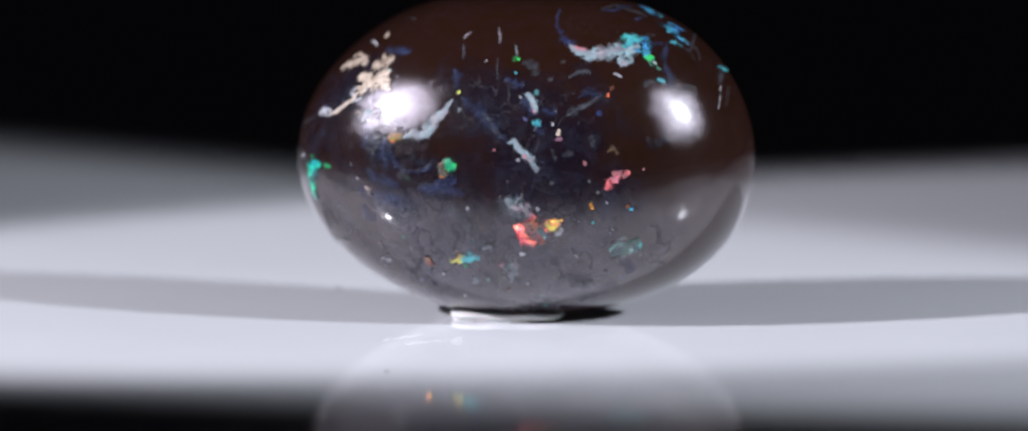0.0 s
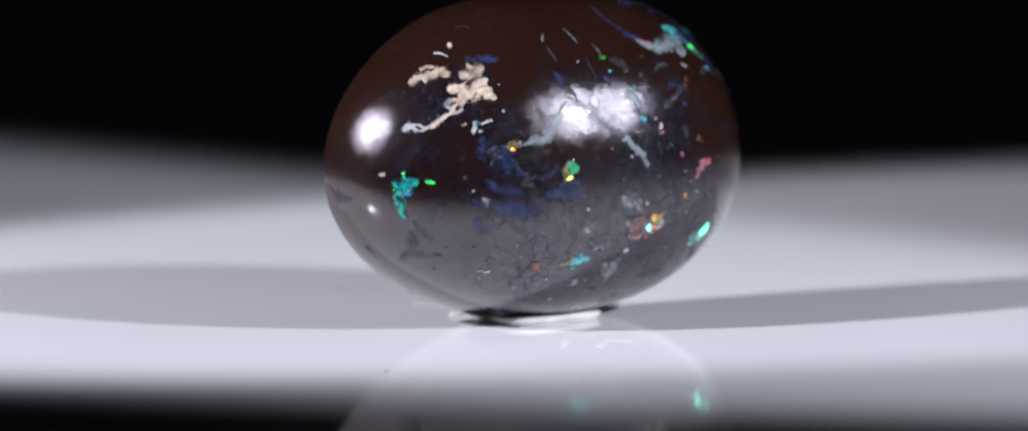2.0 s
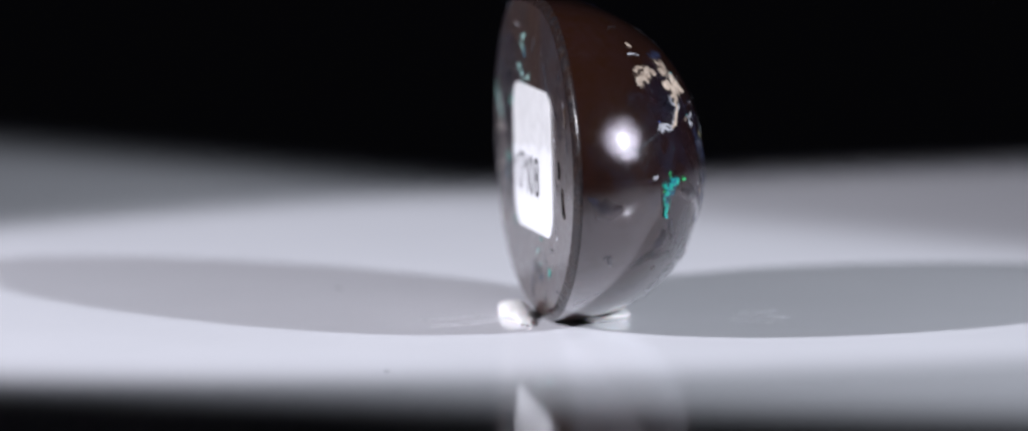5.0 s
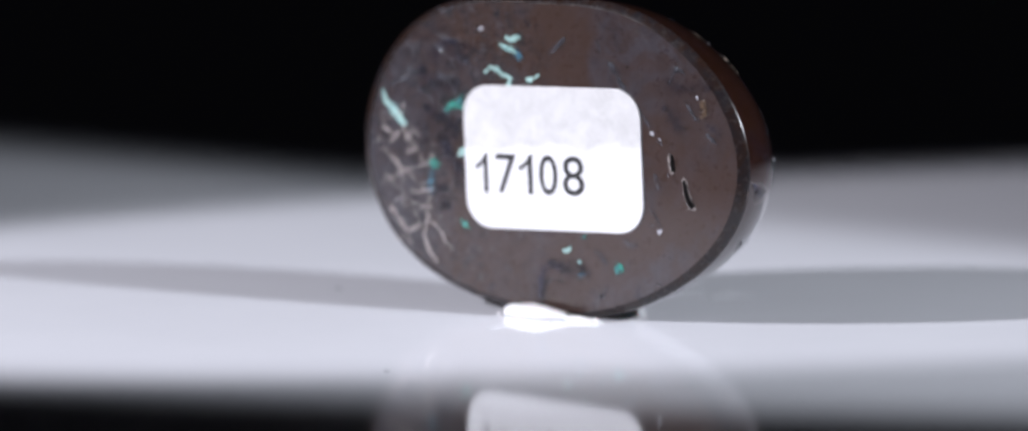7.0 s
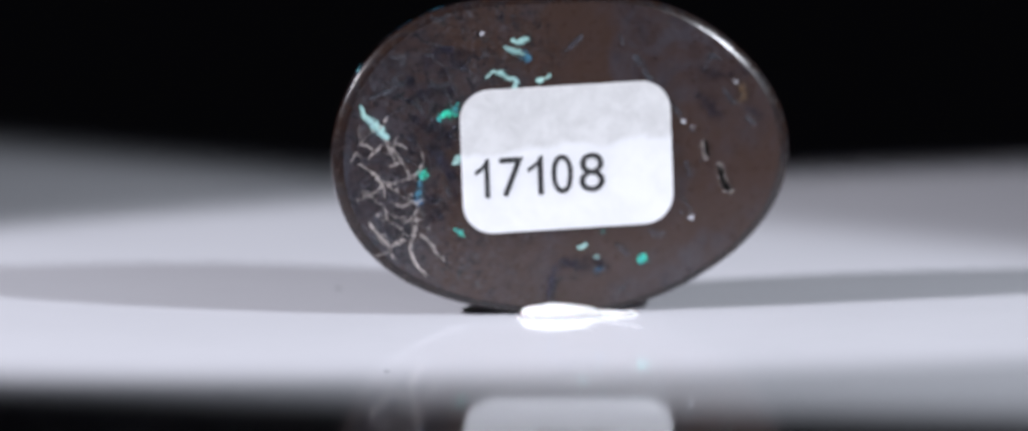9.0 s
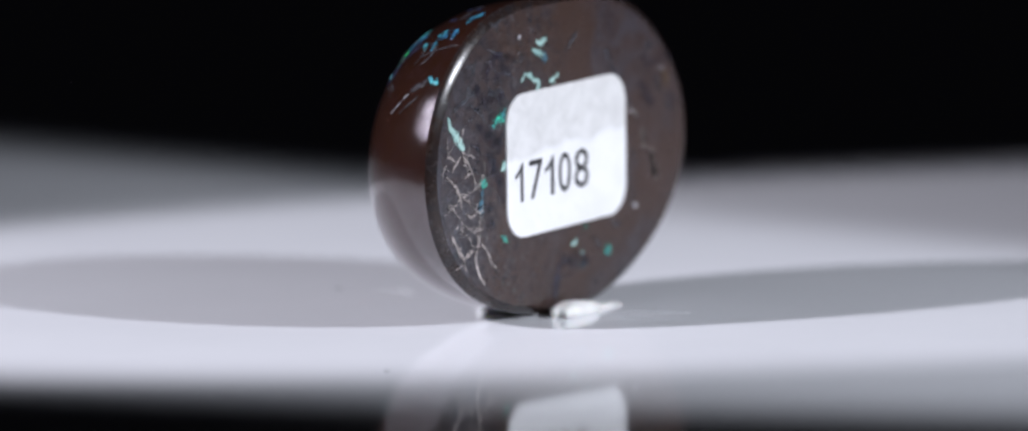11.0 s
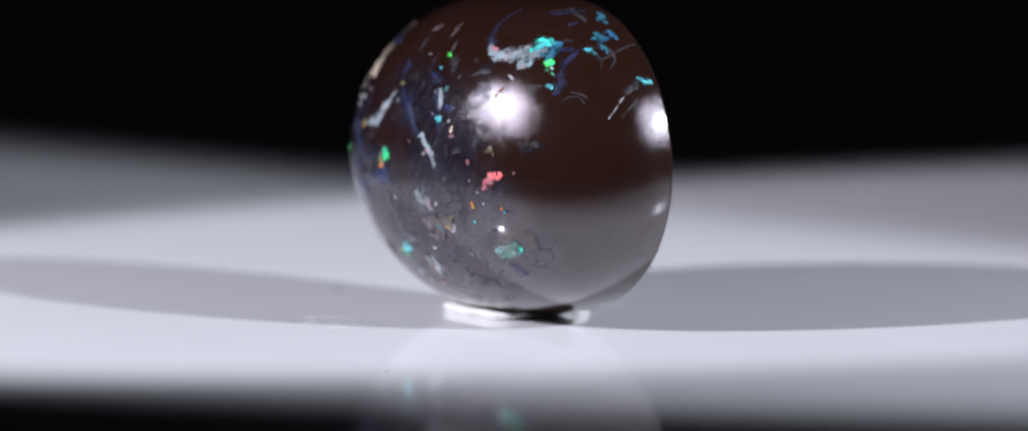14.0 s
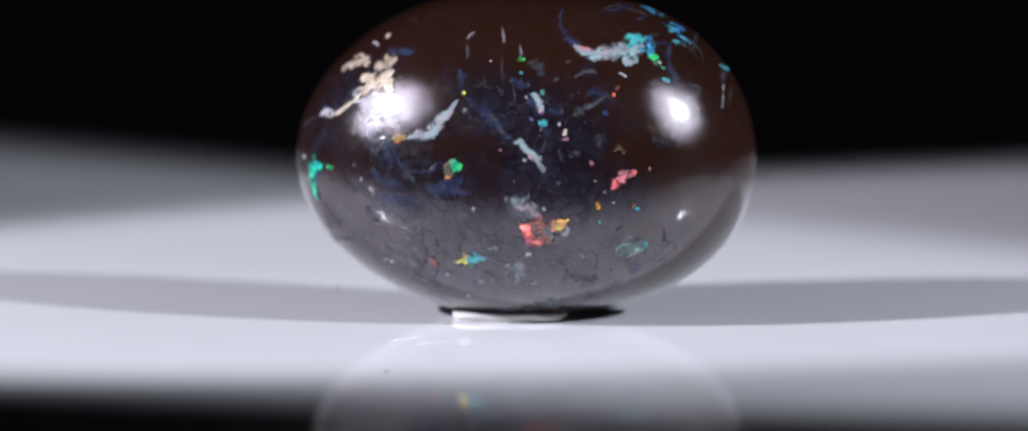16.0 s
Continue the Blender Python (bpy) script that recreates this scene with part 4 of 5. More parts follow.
vein(opal, "blue_vein", BLUE, (-244, -189, 63, 8), (-207, -203, 49, 20), (-156, -215, 35, 14))
vein(opal, "teal_patch", MINT, (66, 23, 265, 5), (52, 22, 258, 11), (40, 22, 253, 10), (30, 22, 249, 5))
vein(opal, "teal_patch", MINT, (54, 23, 273, 5), (42, 23, 267, 10), (32, 23, 272, 10), (25, 23, 274, 5))
vein(opal, "blue_patch", DUSK, (37, 22, 254, 10), (30, 22, 247, 15), (31, 22, 236, 5))
vein(opal, "pale_vein", MINT, (93, 22, 214, 4), (85, 22, 222, 7), (75, 22, 224, 9), (62, 22, 217, 9), (49, 22, 213, 9), (46, 22, 202, 10), (53, 21, 194, 5))
vein(opal, "pale_vein", MINT, (17, 22, 208, 6), (8, 22, 210, 10), (2, 22, 212, 5))
vein(opal, "pale_vein", MINT, (1, 22, 212, 5), (-9, 22, 220, 6))
vein(opal, "pale_fleck", PALE, (101, 23, 281, 4), (95, 23, 286, 7))
vein(opal, "pale_vein", HAZE, (95, 22, 260, 2), (90, 22, 250, 5), (94, 22, 241, 2))
vein(opal, "teal_patch", JADE, (168, 21, 154, 7), (155, 21, 160, 14), (142, 21, 167, 15), (131, 21, 178, 8))
vein(opal, "teal_patch", MINT, (146, 20, 85, 8), (136, 20, 92, 14), (130, 20, 96, 8))
vein(opal, "green_patch", JADE, (198, 20, 76, 10), (191, 20, 70, 16), (188, 20, 61, 8))
vein(opal, "blue_fleck", DUSK, (195, 20, 60, 6), (193, 19, 47, 12), (195, 19, 31, 12), (198, 19, 19, 5))
vein(opal, "green_patch", MINT, (287, 21, 182, 4), (279, 21, 164, 8), (269, 21, 152, 14), (257, 21, 142, 18), (247, 21, 132, 13), (243, 20, 124, 5))
vein(opal, "green_fleck", JADE, (142, 18, -14, 4), (133, 18, -21, 8), (124, 18, -28, 5))
vein(opal, "pale_fleck", MINT, (-49, 18, -49, 7), (-56, 18, -46, 10), (-65, 18, -42, 7))
vein(opal, "pale_fleck", MINT, (-75, 18, -64, 6), (-83, 18, -62, 8))
vein(opal, "blue_fleck", DUSK, (-73, 17, -81, 9), (-82, 17, -83, 13), (-91, 17, -83, 7))
vein(opal, "green_fleck", JADE, (-143, 18, -72, 8), (-151, 18, -70, 14), (-159, 18, -67, 8))
vein(opal, "green_fleck", JADE, (-84, 18, -27, 7), (-92, 18, -25, 7))
vein(opal, "blue_fleck", DUSK, (-47, 18, -67, 6), (-53, 18, -66, 6))
vein(opal, "pale_vein", VEIN, (289, 20, 92, 2.2), (277, 20, 82, 3.6), (265, 20, 74, 5), (256, 20, 62, 5), (250, 19, 47, 4.3), (248, 19, 32, 2.2))
vein(opal, "pale_vein", VEIN, (256, 20, 62, 2.9), (238, 19, 58, 2.2), (226, 19, 54, 1.4))
vein(opal, "pale_vein", VEIN, (294, 19, 32, 1.4), (280, 19, 37, 2.2), (266, 19, 44, 2.9), (252, 19, 47, 2.2))
vein(opal, "pale_vein", VEIN, (274, 20, 95, 2.9), (262, 20, 107, 4.3), (251, 20, 118, 2.9))
vein(opal, "pale_vein", VEIN, (289, 20, 120, 2.2), (275, 20, 116, 3.6), (265, 20, 109, 2.2))
vein(opal, "pale_vein", VEIN, (249, 20, 119, 2.2), (237, 20, 110, 3.6), (230, 20, 102, 5), (221, 20, 90, 2.9), (213, 20, 76, 2.2), (209, 20, 69, 1.4))
vein(opal, "pale_vein", VEIN, (237, 20, 110, 2.2), (227, 20, 117, 2.9), (214, 20, 110, 2.2))
vein(opal, "pale_vein", VEIN, (243, 20, 83, 2.2), (232, 20, 87, 3.6), (221, 20, 92, 2.2))
vein(opal, "pale_vein", VEIN, (261, 19, 8, 2.2), (253, 19, 13, 3.6), (243, 19, 1, 3.6), (228, 19, -7, 3.6), (219, 18, -16, 2.2))
vein(opal, "pale_vein", VEIN, (254, 19, -9, 1.4), (247, 19, 2, 2.2))
vein(opal, "pale_vein", VEIN, (239, 19, 32, 2.9), (230, 19, 26, 5), (218, 19, 23, 4.3), (208, 19, 27, 2.2))
vein(opal, "pale_vein", VEIN, (224, 19, 2, 2.2), (213, 19, -1, 3.6), (203, 19, 6, 4.3), (200, 19, -9, 6.5), (206, 18, -24, 7.2), (210, 18, -39, 5.8), (206, 18, -54, 5), (199, 18, -68, 5), (189, 17, -80, 4.3), (184, 17, -86, 2.2))
vein(opal, "pale_patch", VEIN, (215, 18, -29, 5.8), (228, 18, -33, 7.9), (240, 18, -39, 4.3))
vein(opal, "pale_vein", VEIN, (275, 19, 3, 2.9), (263, 18, -14, 7.2), (253, 18, -27, 7.9), (243, 18, -37, 5.8), (236, 18, -54, 2.9), (230, 18, -60, 1.4))
vein(opal, "pale_vein", VEIN, (265, 18, -55, 2.2), (250, 18, -49, 2.9), (239, 18, -45, 2.9))
vein(opal, "pale_vein", VEIN, (197, 18, -18, 2.9), (183, 18, -31, 3.6), (173, 18, -41, 3.6), (170, 18, -49, 5), (160, 18, -58, 3.6), (156, 18, -63, 1.4))
vein(opal, "pale_vein", VEIN, (184, 18, -13, 2.9), (176, 18, -11, 3.6))
vein(opal, "pale_vein", HAZE, (274, 21, 184, 3), (262, 21, 191, 6), (249, 21, 194, 8), (236, 22, 201, 5))
vein(opal, "pale_vein", HAZE, (228, 22, 255, 3), (217, 22, 246, 5), (215, 22, 232, 3))
vein(opal, "pale_vein", HAZE, (178, 23, 312, 4), (164, 23, 306, 6), (146, 23, 314, 4))
vein(opal, "pale_vein", HAZE, (235, 22, 212, 6), (227, 22, 206, 10), (215, 22, 214, 5))
vein(opal, "pale_vein", HAZE, (-30, 22, 250, 3), (-42, 23, 264, 8), (-58, 23, 278, 5))
vein(opal, "blue_vein", HAZE, (-136, 22, 244, 6), (-142, 22, 237, 11), (-146, 22, 228, 6))
vein(opal, "pale_vein", HAZE, (-150, 22, 222, 4), (-160, 22, 209, 7), (-171, 22, 196, 9), (-183, 21, 181, 5))
vein(opal, "pale_vein", HAZE, (-112, 23, 280, 3), (-118, 23, 268, 6), (-122, 22, 257, 3))
vein(opal, "pale_fleck", PALE, (-210, 21, 143, 6), (-217, 21, 139, 6))
vein(opal, "pale_fleck", PALE, (-225, 21, 134, 5), (-231, 21, 132, 5))
vein(opal, "pale_vein", HAZE, (-271, 22, 198, 3), (-283, 21, 181, 6), (-294, 21, 164, 4))
vein(opal, "pale_vein", HAZE, (-310, 21, 147, 5), (-321, 21, 139, 7), (-333, 21, 130, 3))
vein(opal, "blue_vein", HAZE, (-255, 22, 237, 4), (-263, 22, 239, 8), (-271, 22, 238, 5))
vein(opal, "pale_fleck", PALE, (-294, 22, 203, 4), (-297, 22, 197, 4))
vein(opal, "brown_spot", RUST, (-301, 21, 170, 6), (-308, 21, 179, 15), (-306, 21, 191, 11), (-301, 22, 197, 4))
vein(opal, "dark_patch", NAVY, (-283, 22, 209, 8), (-301, 22, 219, 16), (-319, 22, 211, 12))
vein(opal, "dark_patch", NAVY, (-231, 21, 181, 10), (-256, 21, 166, 22), (-276, 21, 146, 14))
# two pits: real pale rims, their dark insides painted as black patches
vein(opal, "pit_rim", VEIN, (-245, 20, 115, 4.2), (-248, 20, 99, 9.1), (-251, 20, 81, 5.6))
vein(opal, "painted_pit", PIT_SHADE, (-246, 20, 112, 5), (-249, 20, 99, 9), (-251, 20, 85, 6))
vein(opal, "pit_rim", VEIN, (-269, 20, 79, 7), (-274, 19, 59, 11.2), (-280, 19, 40, 12.6), (-292, 19, 30, 6.3))
vein(opal, "painted_pit", PIT_SHADE, (-270, 20, 75, 9), (-274, 19, 59, 10), (-279, 19, 42, 12), (-288, 19, 32, 7))
vein(opal, "blue_vein", BLUE, (-5, 17, -129, 5), (-9, 17, -100, 10), (-17, 17, -78, 13), (-31, 18, -72, 11), (-53, 17, -85, 8))
vein(opal, "pale_fleck", PALE, (-222, 19, -8, 6), (-231, 19, -5, 6))
vein(opal, "pale_fleck", HAZE, (-219, 17, -89, 5), (-229, 17, -86, 4))
vein(opal, "pale_vein", HAZE, (-114, 17, -114, 6), (-125, 17, -109, 5), (-131, 17, -95, 3))
vein(opal, "blue_patch", NAVY, (-21, 18, -65, 10), (-51, 18, -75, 26), (-76, 18, -70, 18), (-101, 17, -85, 10))
vein(opal, "dark_patch", NAVY, (187, 22, 222, 12), (172, 22, 252, 26), (137, 22, 257, 22), (112, 22, 247, 10))
vein(opal, "dark_patch", NAVY, (217, 22, 222, 14), (197, 22, 197, 32), (167, 21, 192, 26), (137, 22, 202, 14))
vein(opal, "dark_patch", NAVY, (207, 21, 162, 12), (187, 21, 142, 28), (157, 20, 127, 26), (137, 21, 142, 10))
vein(opal, "dark_patch", NAVY, (187, 20, 117, 12), (168, 20, 97, 24), (148, 20, 67, 22), (138, 19, 31, 10))
vein(opal, "dark_patch", NAVY, (188, 19, 41, 10), (173, 19, 21, 24), (168, 19, -4, 16))
vein(opal, "pale_fleck", HAZE, (187, 20, 110, 5), (181, 20, 114, 8))
vein(opal, "pale_vein", HAZE, (173, 19, 26, 4), (160, 19, 31, 6), (156, 19, 19, 4))
vein(opal, "pale_vein", HAZE, (207, 21, 182, 3), (195, 21, 172, 6), (187, 21, 160, 3))
vein(opal, "pale_vein", HAZE, (187, 22, 202, 3), (172, 22, 204, 6), (159, 22, 197, 4))
vein(opal, "pale_vein", HAZE, (246, 22, 242, 3), (234, 22, 250, 5), (224, 22, 244, 3))
vein(opal, "pale_vein", HAZE, (137, 21, 142, 3), (147, 21, 132, 5), (138, 20, 120, 3))
vein(opal, "ironstone_patch", CREAM, (-290, -87, 232, 5), (-285, -95, 231, 14), (-275, -99, 237, 18), (-262, -107, 242, 22), (-250, -115, 245, 19), (-243, -128, 238, 9))
vein(opal, "ironstone_patch", CREAM, (-249, -133, 229, 6), (-239, -147, 219, 22), (-225, -157, 217, 26), (-209, -163, 219, 22), (-200, -172, 212, 13), (-190, -178, 208, 4))
vein(opal, "ironstone_patch", CREAM, (-231, -140, 234, 8), (-219, -141, 241, 20), (-205, -142, 248, 21), (-193, -146, 251, 8))
vein(opal, "ironstone_patch", CREAM, (-235, -152, 216, 12), (-246, -154, 203, 9), (-254, -156, 192, 6), (-262, -154, 185, 4))
vein(opal, "ironstone_patch", CREAM, (-273, -90, 246, 6), (-262, -95, 251, 8), (-254, -104, 250, 5))
vein(opal, "ironstone_patch", CREAM, (-219, -154, 225, 14), (-203, -159, 230, 14), (-197, -156, 237, 5))
vein(opal, "ironstone_patch", CREAM, (-251, -147, 209, 8), (-241, -158, 201, 9), (-232, -158, 208, 6))
vein(opal, "pale_vein", CREAM, (-257, -157, 187, 4), (-266, -153, 183, 6), (-277, -149, 176, 6), (-288, -145, 167, 6), (-298, -140, 162, 4))
vein(opal, "pale_vein", PALE, (-294, -143, 163, 5), (-301, -136, 163, 6), (-308, -128, 166, 7), (-314, -123, 164, 7), (-318, -121, 159, 4))
vein(opal, "dark_patch", NAVY, (-271, -124, 217, 10), (-264, -141, 204, 24), (-271, -146, 188, 18), (-287, -141, 176, 8))
vein(opal, "teal_patch", TEAL2, (-335, -120, 60, 6), (-332, -126, 73, 14), (-327, -132, 79, 18), (-318, -141, 87, 16), (-309, -149, 91, 10))
vein(opal, "teal_patch", TEAL2, (-334, -122, 65, 8), (-329, -125, 53, 14), (-325, -127, 41, 9), (-320, -128, 32, 4))
vein(opal, "green_fleck", GREEN, (-302, -155, 86, 6), (-298, -158, 88, 9), (-294, -161, 90, 4))
vein(opal, "pale_fleck", PALE, (-348, -105, 98, 7), (-345, -110, 96, 6))
vein(opal, "green_fleck", GREEN, (-99, -226, 99, 8), (-90, -227, 100, 15), (-81, -228, 96, 8))
vein(opal, "red_fleck", SPARK, (-106, -226, 83, 4), (-97, -227, 84, 6))
vein(opal, "blue_vein", BLUE, (-139, -221, 67, 4), (-122, -224, 68, 10), (-103, -226, 71, 9), (-77, -228, 76, 5))
vein(opal, "blue_vein", BLUE, (-212, -199, 128, 8), (-200, -204, 123, 20), (-197, -207, 105, 10))
vein(opal, "pale_vein", PALE, (-223, -182, 171, 4), (-214, -184, 175, 5), (-205, -187, 178, 4))
vein(opal, "pale_fleck", PALE, (-226, -183, 163, 6), (-225, -185, 159, 7))
vein(opal, "pale_fleck", PALE, (-187, -187, 192, 3), (-187, -189, 187, 5))
vein(opal, "orange_patch", FLARE, (18, -222, 16, 8), (35, -220, 10, 22), (45, -215, -3, 20), (51, -210, -15, 6))
vein(opal, "yellow_fleck", GLEAM, (55, -220, 21, 8), (65, -217, 12, 18), (69, -213, 2, 8))
vein(opal, "teal_fleck", FOAM, (39, -219, 9, 6), (47, -216, 1, 13), (55, -213, -6, 5))
vein(opal, "teal_patch", FOAM, (145, -179, -33, 6), (161, -175, -26, 14), (177, -173, -16, 12), (188, -171, -7, 5))
vein(opal, "red_fleck", FLARE, (-140, -193, -40, 6), (-132, -190, -49, 9), (-125, -186, -56, 5))
vein(opal, "orange_fleck", EMBERS, (-107, -225, 104, 6), (-100, -226, 96, 14), (-95, -227, 84, 9))
vein(opal, "orange_fleck", EMBERS, (-135, -193, -42, 5), (-131, -190, -48, 8))
vein(opal, "crack", CRACK, (215, -158, 1, 2), (212, -153, -14, 3), (199, -152, -30, 3), (202, -143, -40, 2))
vein(opal, "crack", CRACK, (212, -152, -15, 2), (218, -146, -18, 3), (227, -140, -16, 3), (237, -140, -2, 2))
vein(opal, "crack", CRACK, (226, -140, -17, 2), (223, -133, -31, 3), (208, -135, -44, 2))
vein(opal, "crack", CRACK, (199, -171, 9, 2), (210, -165, 13, 3), (215, -158, 1, 2))
vein(opal, "crack", CRACK, (203, -156, 192, 2), (200, -164, 180, 3), (209, -162, 169, 2))
vein(opal, "crack", CRACK, (-79, -217, -6, 2), (-87, -209, -25, 4), (-83, -204, -40, 3), (-95, -192, -57, 2))
vein(opal, "crack", CRACK, (-136, -190, -46, 2), (-128, -182, -62, 4), (-138, -165, -79, 3), (-127, -158, -91, 2))
vein(opal, "crack", CRACK, (89, -203, -18, 2), (97, -195, -32, 4), (110, -193, -28, 3), (117, -184, -43, 3), (111, -175, -58, 2))
vein(opal, "crack", CRACK, (-54, -195, -60, 2), (-40, -190, -68, 4), (-29, -174, -88, 3), (-13, -167, -94, 2))
vein(opal, "crack", CRACK, (202, -170, 10, 2), (214, -160, 4, 4), (212, -153, -12, 3), (222, -142, -19, 2))
vein(opal, "crack", CRACK, (192, -148, -42, 2), (199, -138, -48, 4), (208, -133, -47, 3), (216, -120, -52, 2))
vein(opal, "crack", CRACK, (38, -201, -39, 2), (49, -194, -50, 4), (63, -194, -47, 3), (70, -183, -61, 3), (61, -172, -77, 2))
vein(opal, "crack", CRACK, (-229, -187, 16, 2), (-207, -191, 2, 3), (-198, -187, -15, 3), (-177, -190, -24, 2))
vein(opal, "crack", CRACK, (-306, -85, -35, 3), (-303, -103, -26, 7), (-297, -116, -22, 4), (-288, -127, -20, 2))
vein(opal, "crack", CRACK, (-316, -125, 17, 3), (-306, -127, 2, 6), (-298, -122, -14, 4))
vein(opal, "crack", CRACK, (-214, -175, -24, 2), (-197, -177, -33, 3), (-186, -177, -40, 3), (-174, -170, -58, 2), (-149, -155, -85, 2))
vein(opal, "crack", CRACK, (-272, -119, -43, 2), (-265, -120, -49, 4), (-261, -120, -52, 2))
vein(opal, "blue_vein", BLUE, (-186, -207, 127, 4), (-181, -211, 109, 7), (-168, -216, 94, 8), (-148, -220, 90, 7), (-127, -223, 94, 6), (-115, -224, 107, 4))
vein(opal, "blue_vein", BLUE, (-225, -198, 89, 6), (-208, -204, 80, 16), (-186, -211, 74, 14), (-168, -215, 65, 8))
vein(opal, "blue_vein", HAZE, (-219, -199, 109, 4), (-210, -200, 121, 7), (-202, -201, 135, 5))
vein(opal, "blue_vein", BLUE, (-138, -221, 62, 8), (-112, -225, 65, 18), (-86, -227, 64, 14), (-66, -229, 61, 6))
vein(opal, "dark_patch", CRACK, (-174, -214, 88, 8), (-157, -218, 77, 18), (-138, -222, 76, 16), (-122, -224, 85, 8))
vein(opal, "dark_patch", CRACK, (-226, -194, 122, 8), (-219, -199, 107, 18), (-214, -202, 92, 10))
vein(opal, "dark_patch", CRACK, (-166, -211, 136, 6), (-147, -215, 134, 14), (-128, -218, 138, 10))
vein(opal, "pale_patch", HAZE, (-92, -226, 44, 10), (-72, -224, 25, 26), (-63, -221, 5, 18), (-69, -216, -12, 8))
vein(opal, "pale_patch", HAZE, (73, -179, -66, 10), (90, -165, -78, 22), (114, -159, -76, 16))
vein(opal, "blue_vein", BLUE, (-14, -189, 229, 5), (2, -194, 222, 12), (18, -195, 221, 8))
vein(opal, "blue_vein", BLUE, (98, -194, 203, 5), (116, -185, 212, 12), (131, -185, 202, 8))
vein(opal, "blue_vein", HAZE, (83, -207, 176, 4), (99, -201, 186, 9), (117, -193, 195, 6), (130, -184, 206, 4))
vein(opal, "pale_vein", HAZE, (83, -183, 231, 3), (98, -174, 240, 8), (114, -171, 238, 5))


def branching_veins(parent):
    """Fine hazy veins that fork over one end of the flat back."""
    rng = random.Random(7)
    spots = []
    while len(spots) < 84:
        x, z = (rng.uniform(90, 300), rng.uniform(120, 260)) if len(spots) % 2 else (rng.uniform(185, 305), rng.uniform(-50, 150))
        inside = math.hypot(x - MID.x, z - MID.z) < 0.93 * outline(math.atan2(z - MID.z, x - MID.x))
        if inside and all(math.hypot(x - q[0], z - q[1]) > 9.5 for q in spots):
            spots.append((x, z))
    for k, (x, z) in enumerate(spots):
        near = sorted(spots[:k], key=lambda q: math.hypot(x - q[0], z - q[1]))[:rng.choice((1, 1, 2))]
        for u, v in near:
            line = []
            for j in range(5):
                f = j / 4
                bend = (j % 4 > 0) * 2.6
                line.append((x + (u - x) * f + rng.uniform(-bend, bend), BACK, z + (v - z) * f + rng.uniform(-bend, bend), rng.uniform(1.6, 3.0)))
            if math.hypot(x - u, z - v) < 32:
                vein(parent, "pale_vein", HAZE if k % 2 else VEIN, *line)


branching_veins(opal)


def scattered_flecks(parent):
    """The many small flecks of potch and opal over the dome."""
    rng = random.Random(21)
    kinds = (("pale_fleck", PALE), ("pale_fleck", HAZE), ("pale_fleck", GREY), ("blue_fleck", BLUE), ("teal_fleck", TEAL), ("rose_fleck", ROSE), ("pale_fleck", HAZE), ("dark_fleck", NAVY), ("dark_fleck", NAVY))
    for k in range(44):
        p = on_dome((rng.uniform(-280, 190), -160, rng.choice((rng.uniform(-90, 60), rng.uniform(60, 250)))))
        name, material = rng.choice(kinds)
        a, r = rng.uniform(0, math.tau), rng.uniform(2, 6)
        w = rng.uniform(1.6, 3.4)
        q = on_dome(p + Vector((r * math.cos(a), 0, r * math.sin(a))))
        vein(parent, name, material, (*p, w), (*((p + q) / 2), 1.3 * w), (*q, 0.8 * w))


scattered_flecks(opal)

# ---- the putty that holds the stone upright, with its smears on the sheet ----
putty = new("mounting_putty")
tagged(putty, "white putty lump holding the stone upright on the sheet", "putty")


def lump(name, x, y, length, depth, height, taper, parent, turn=0.0, seed=0.0, boxy=2.4):
    """A pressed lump of putty: flat below, uneven on top, thinner towards one end."""
    bm = bmesh.new()
    rows = []
    c, s = math.cos(radians(turn)), math.sin(radians(turn))
    for j in range(9):
        f = j / 8
        row = []
        for k in range(36):
            a = math.tau * k / 36
            w = (1 - f ** boxy) ** 0.5 * (1 - 0.12 * (1 - f) ** 3)
            ca, sa = (math.copysign(abs(v) ** (0.5 if boxy > 5 else 1.0), v) for v in (math.cos(a), math.sin(a)))
            px = length * ca * w
            rag = 1 + (0.05 if boxy > 5 else 0.16) * noise.noise(Vector((2.2 * math.cos(a), 2.2 * math.sin(a), seed)))
            thin = 1 - taper * (0.5 + 0.5 * px / length)
            py = depth * sa * w * rag * (0.4 + 0.6 * thin)
            pz = height * f * thin * (1 + 0.2 * noise.noise(Vector((px / 25, py / 25, seed + 4))))
            px *= rag
            row.append(bm.verts.new(own((x + px * c - py * s, y + px * s + py * c, -150 + pz))))
        rows.append(row)
    grid_faces(bm, rows, True)
    bm.faces.new(rows[-1]).smooth = True
    bm.faces.new(rows[0][::-1])
    bmesh.ops.remove_doubles(bm, verts=bm.verts[:], dist=1e-7)
    bmesh.ops.recalc_face_normals(bm, faces=bm.faces[:])
    return part(name, bm, PUTTY, parent)


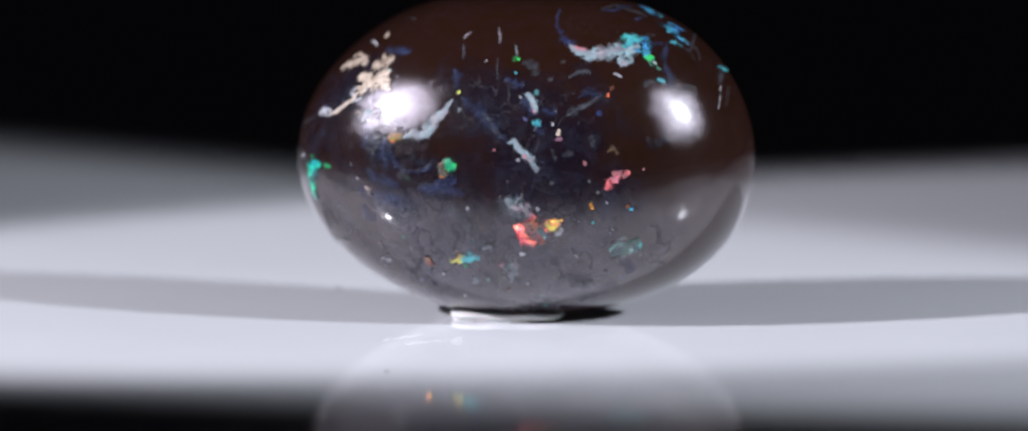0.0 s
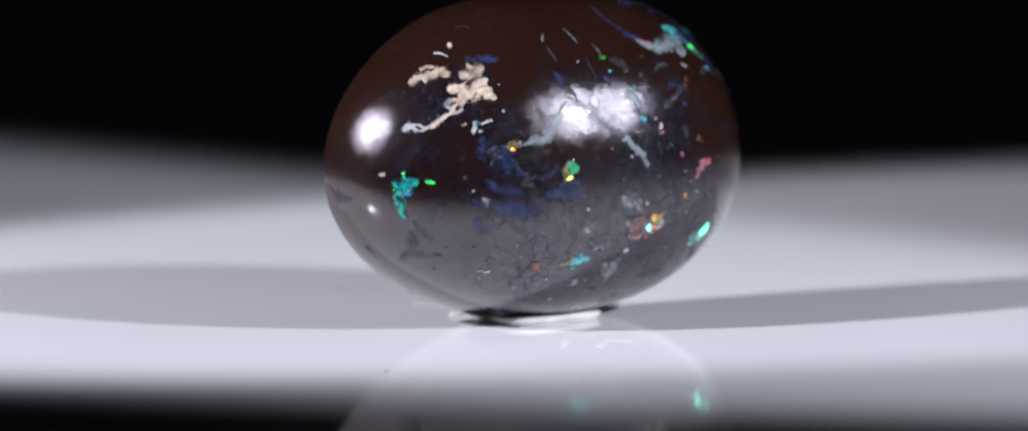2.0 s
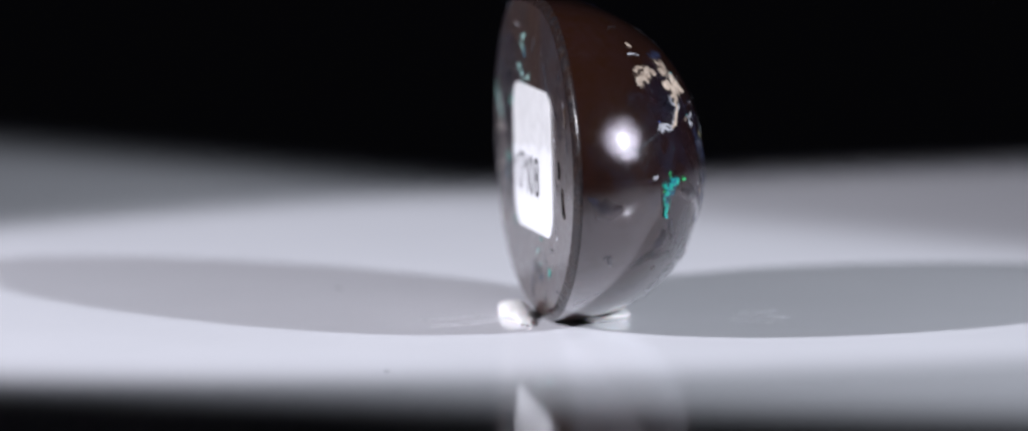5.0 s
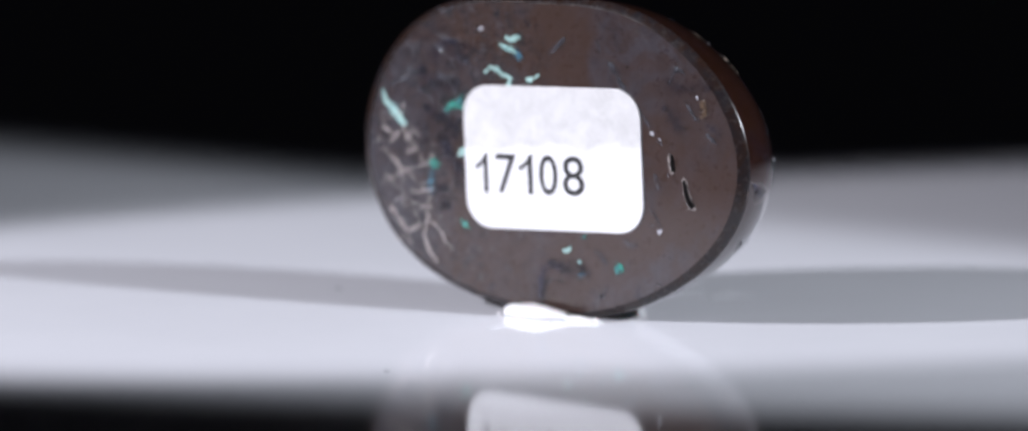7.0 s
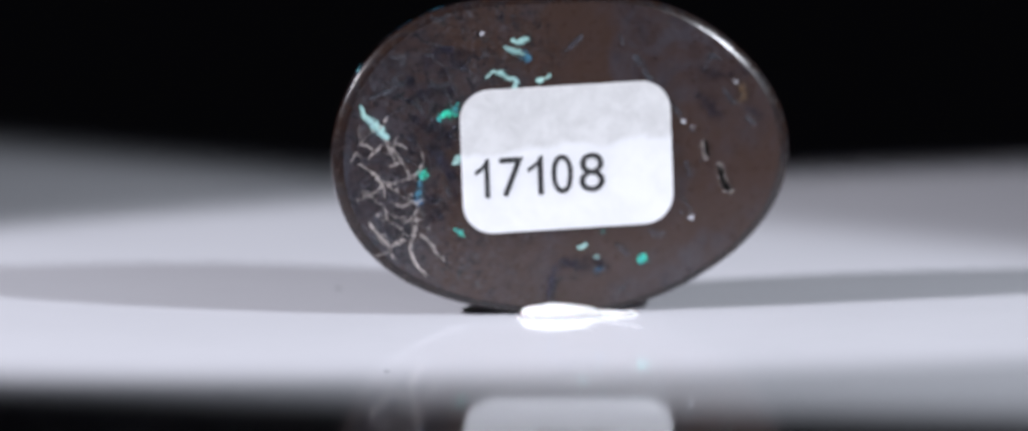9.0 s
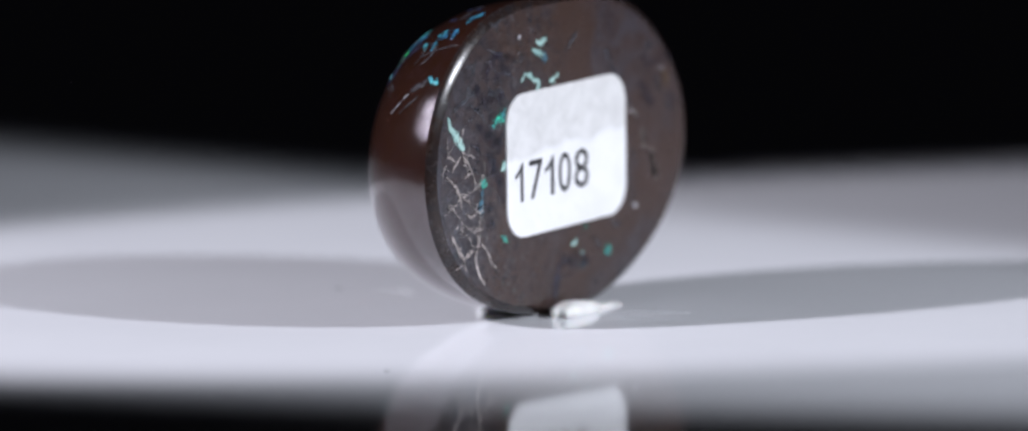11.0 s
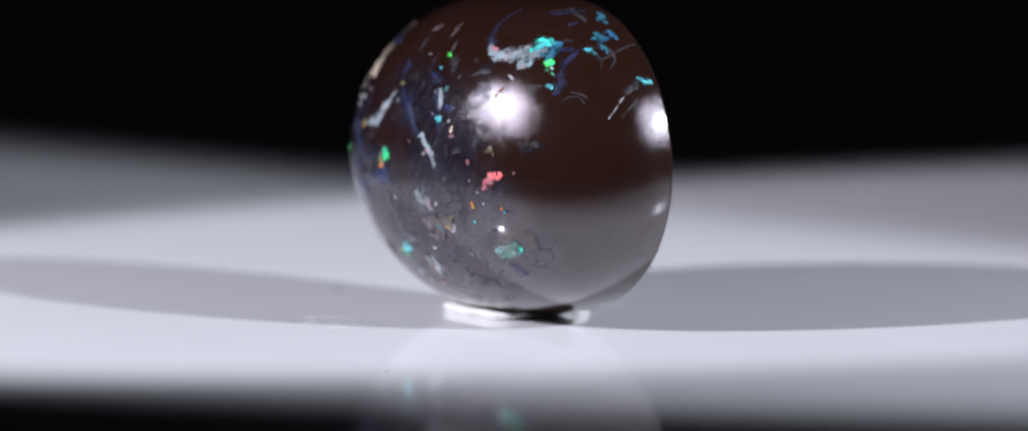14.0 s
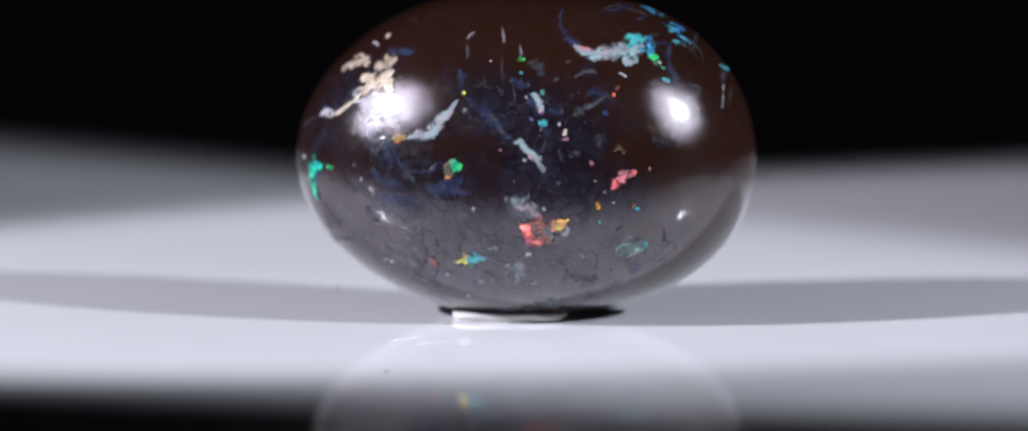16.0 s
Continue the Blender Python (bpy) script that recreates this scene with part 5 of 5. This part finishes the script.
def smear(x, y, length, width, turn, seed):
    bm = bmesh.new()
    rows = []
    c, s = math.cos(radians(turn)), math.sin(radians(turn))
    for k in range(25):
        f = k / 24 * 2 - 1
        w = width * (1 - f * f) ** 0.5 * (0.6 + 0.8 * abs(noise.noise(Vector((f * 4, seed, 0))))) + 0.2
        row = []
        for e in (-1, -0.5, 0.5, 1):
            px, py = f * length, e * w + 0.5 * width * noise.noise(Vector((f * 3, seed, 3)))
            row.append(bm.verts.new(own((x + px * c - py * s, y + px * s + py * c, -150 + (0.1 if abs(e) == 1 else 0.9)))))
        rows.append(row)
    grid_faces(bm, rows)
    return part("smear", bm, SMEAR, putty, "faint white putty smear on the sheet")


lump("lump", -22, 47, 66, 29, 27, 0.45, putty, 180, 1.0)
lump("tail", -98, 44, 44, 16, 11, 0.6, putty, 180, 3.0)
lump("pad", -40, -66, 88, 50, 15, 0.03, putty, 3, 6.0, 9.0)
for x, y, size in ((-127, 44, 6), (-133, 50, 4), (-110, 40, 4.5), (-118, 52, 3), (-124, 56, 3), (48, 50, 3)):
    lump("crumb", x, y, size, 0.8 * size, 1.5 * size, 0.3, putty, 7 * x, 0.3 * x)
for x, y, length, width, turn in ((-60, -318, 36, 14, 97), (-104, -330, 35, 10, 48), (-148, -294, 38, 9, 56), (-28, 150, 60, 12, 100), (-90, 135, 66, 18, -68)):
    smear(x, y, length, width, turn, x * 0.1)

# ---- specks of dust on the sheet ----
for dx, dy, size in ((-322, 274, 4.0), (-228, -589, 4.0), (-318, 262, 2.5)):
    bm = bmesh.new()
    bmesh.ops.create_icosphere(bm, subdivisions=2, radius=size * U)
    for v in bm.verts:
        v.co *= 1 + 0.3 * noise.noise(v.co * 9000)
        v.co.z *= 0.25
    speck = finish("dust_speck", bm, SPECK)
    speck.location = (dx * U, dy * U, 0.2 * size * U)
    tagged(speck, "tiny grey dust speck on the white sheet", "dust", group="specks of dust")


def motions():
    rows = [(k * 0.5, pose(0, 0, 0, 0, 0, START + TURN * k * 0.5)) for k in range(33)]
    walk(opal, rows)
    walk(putty, rows)


motions()
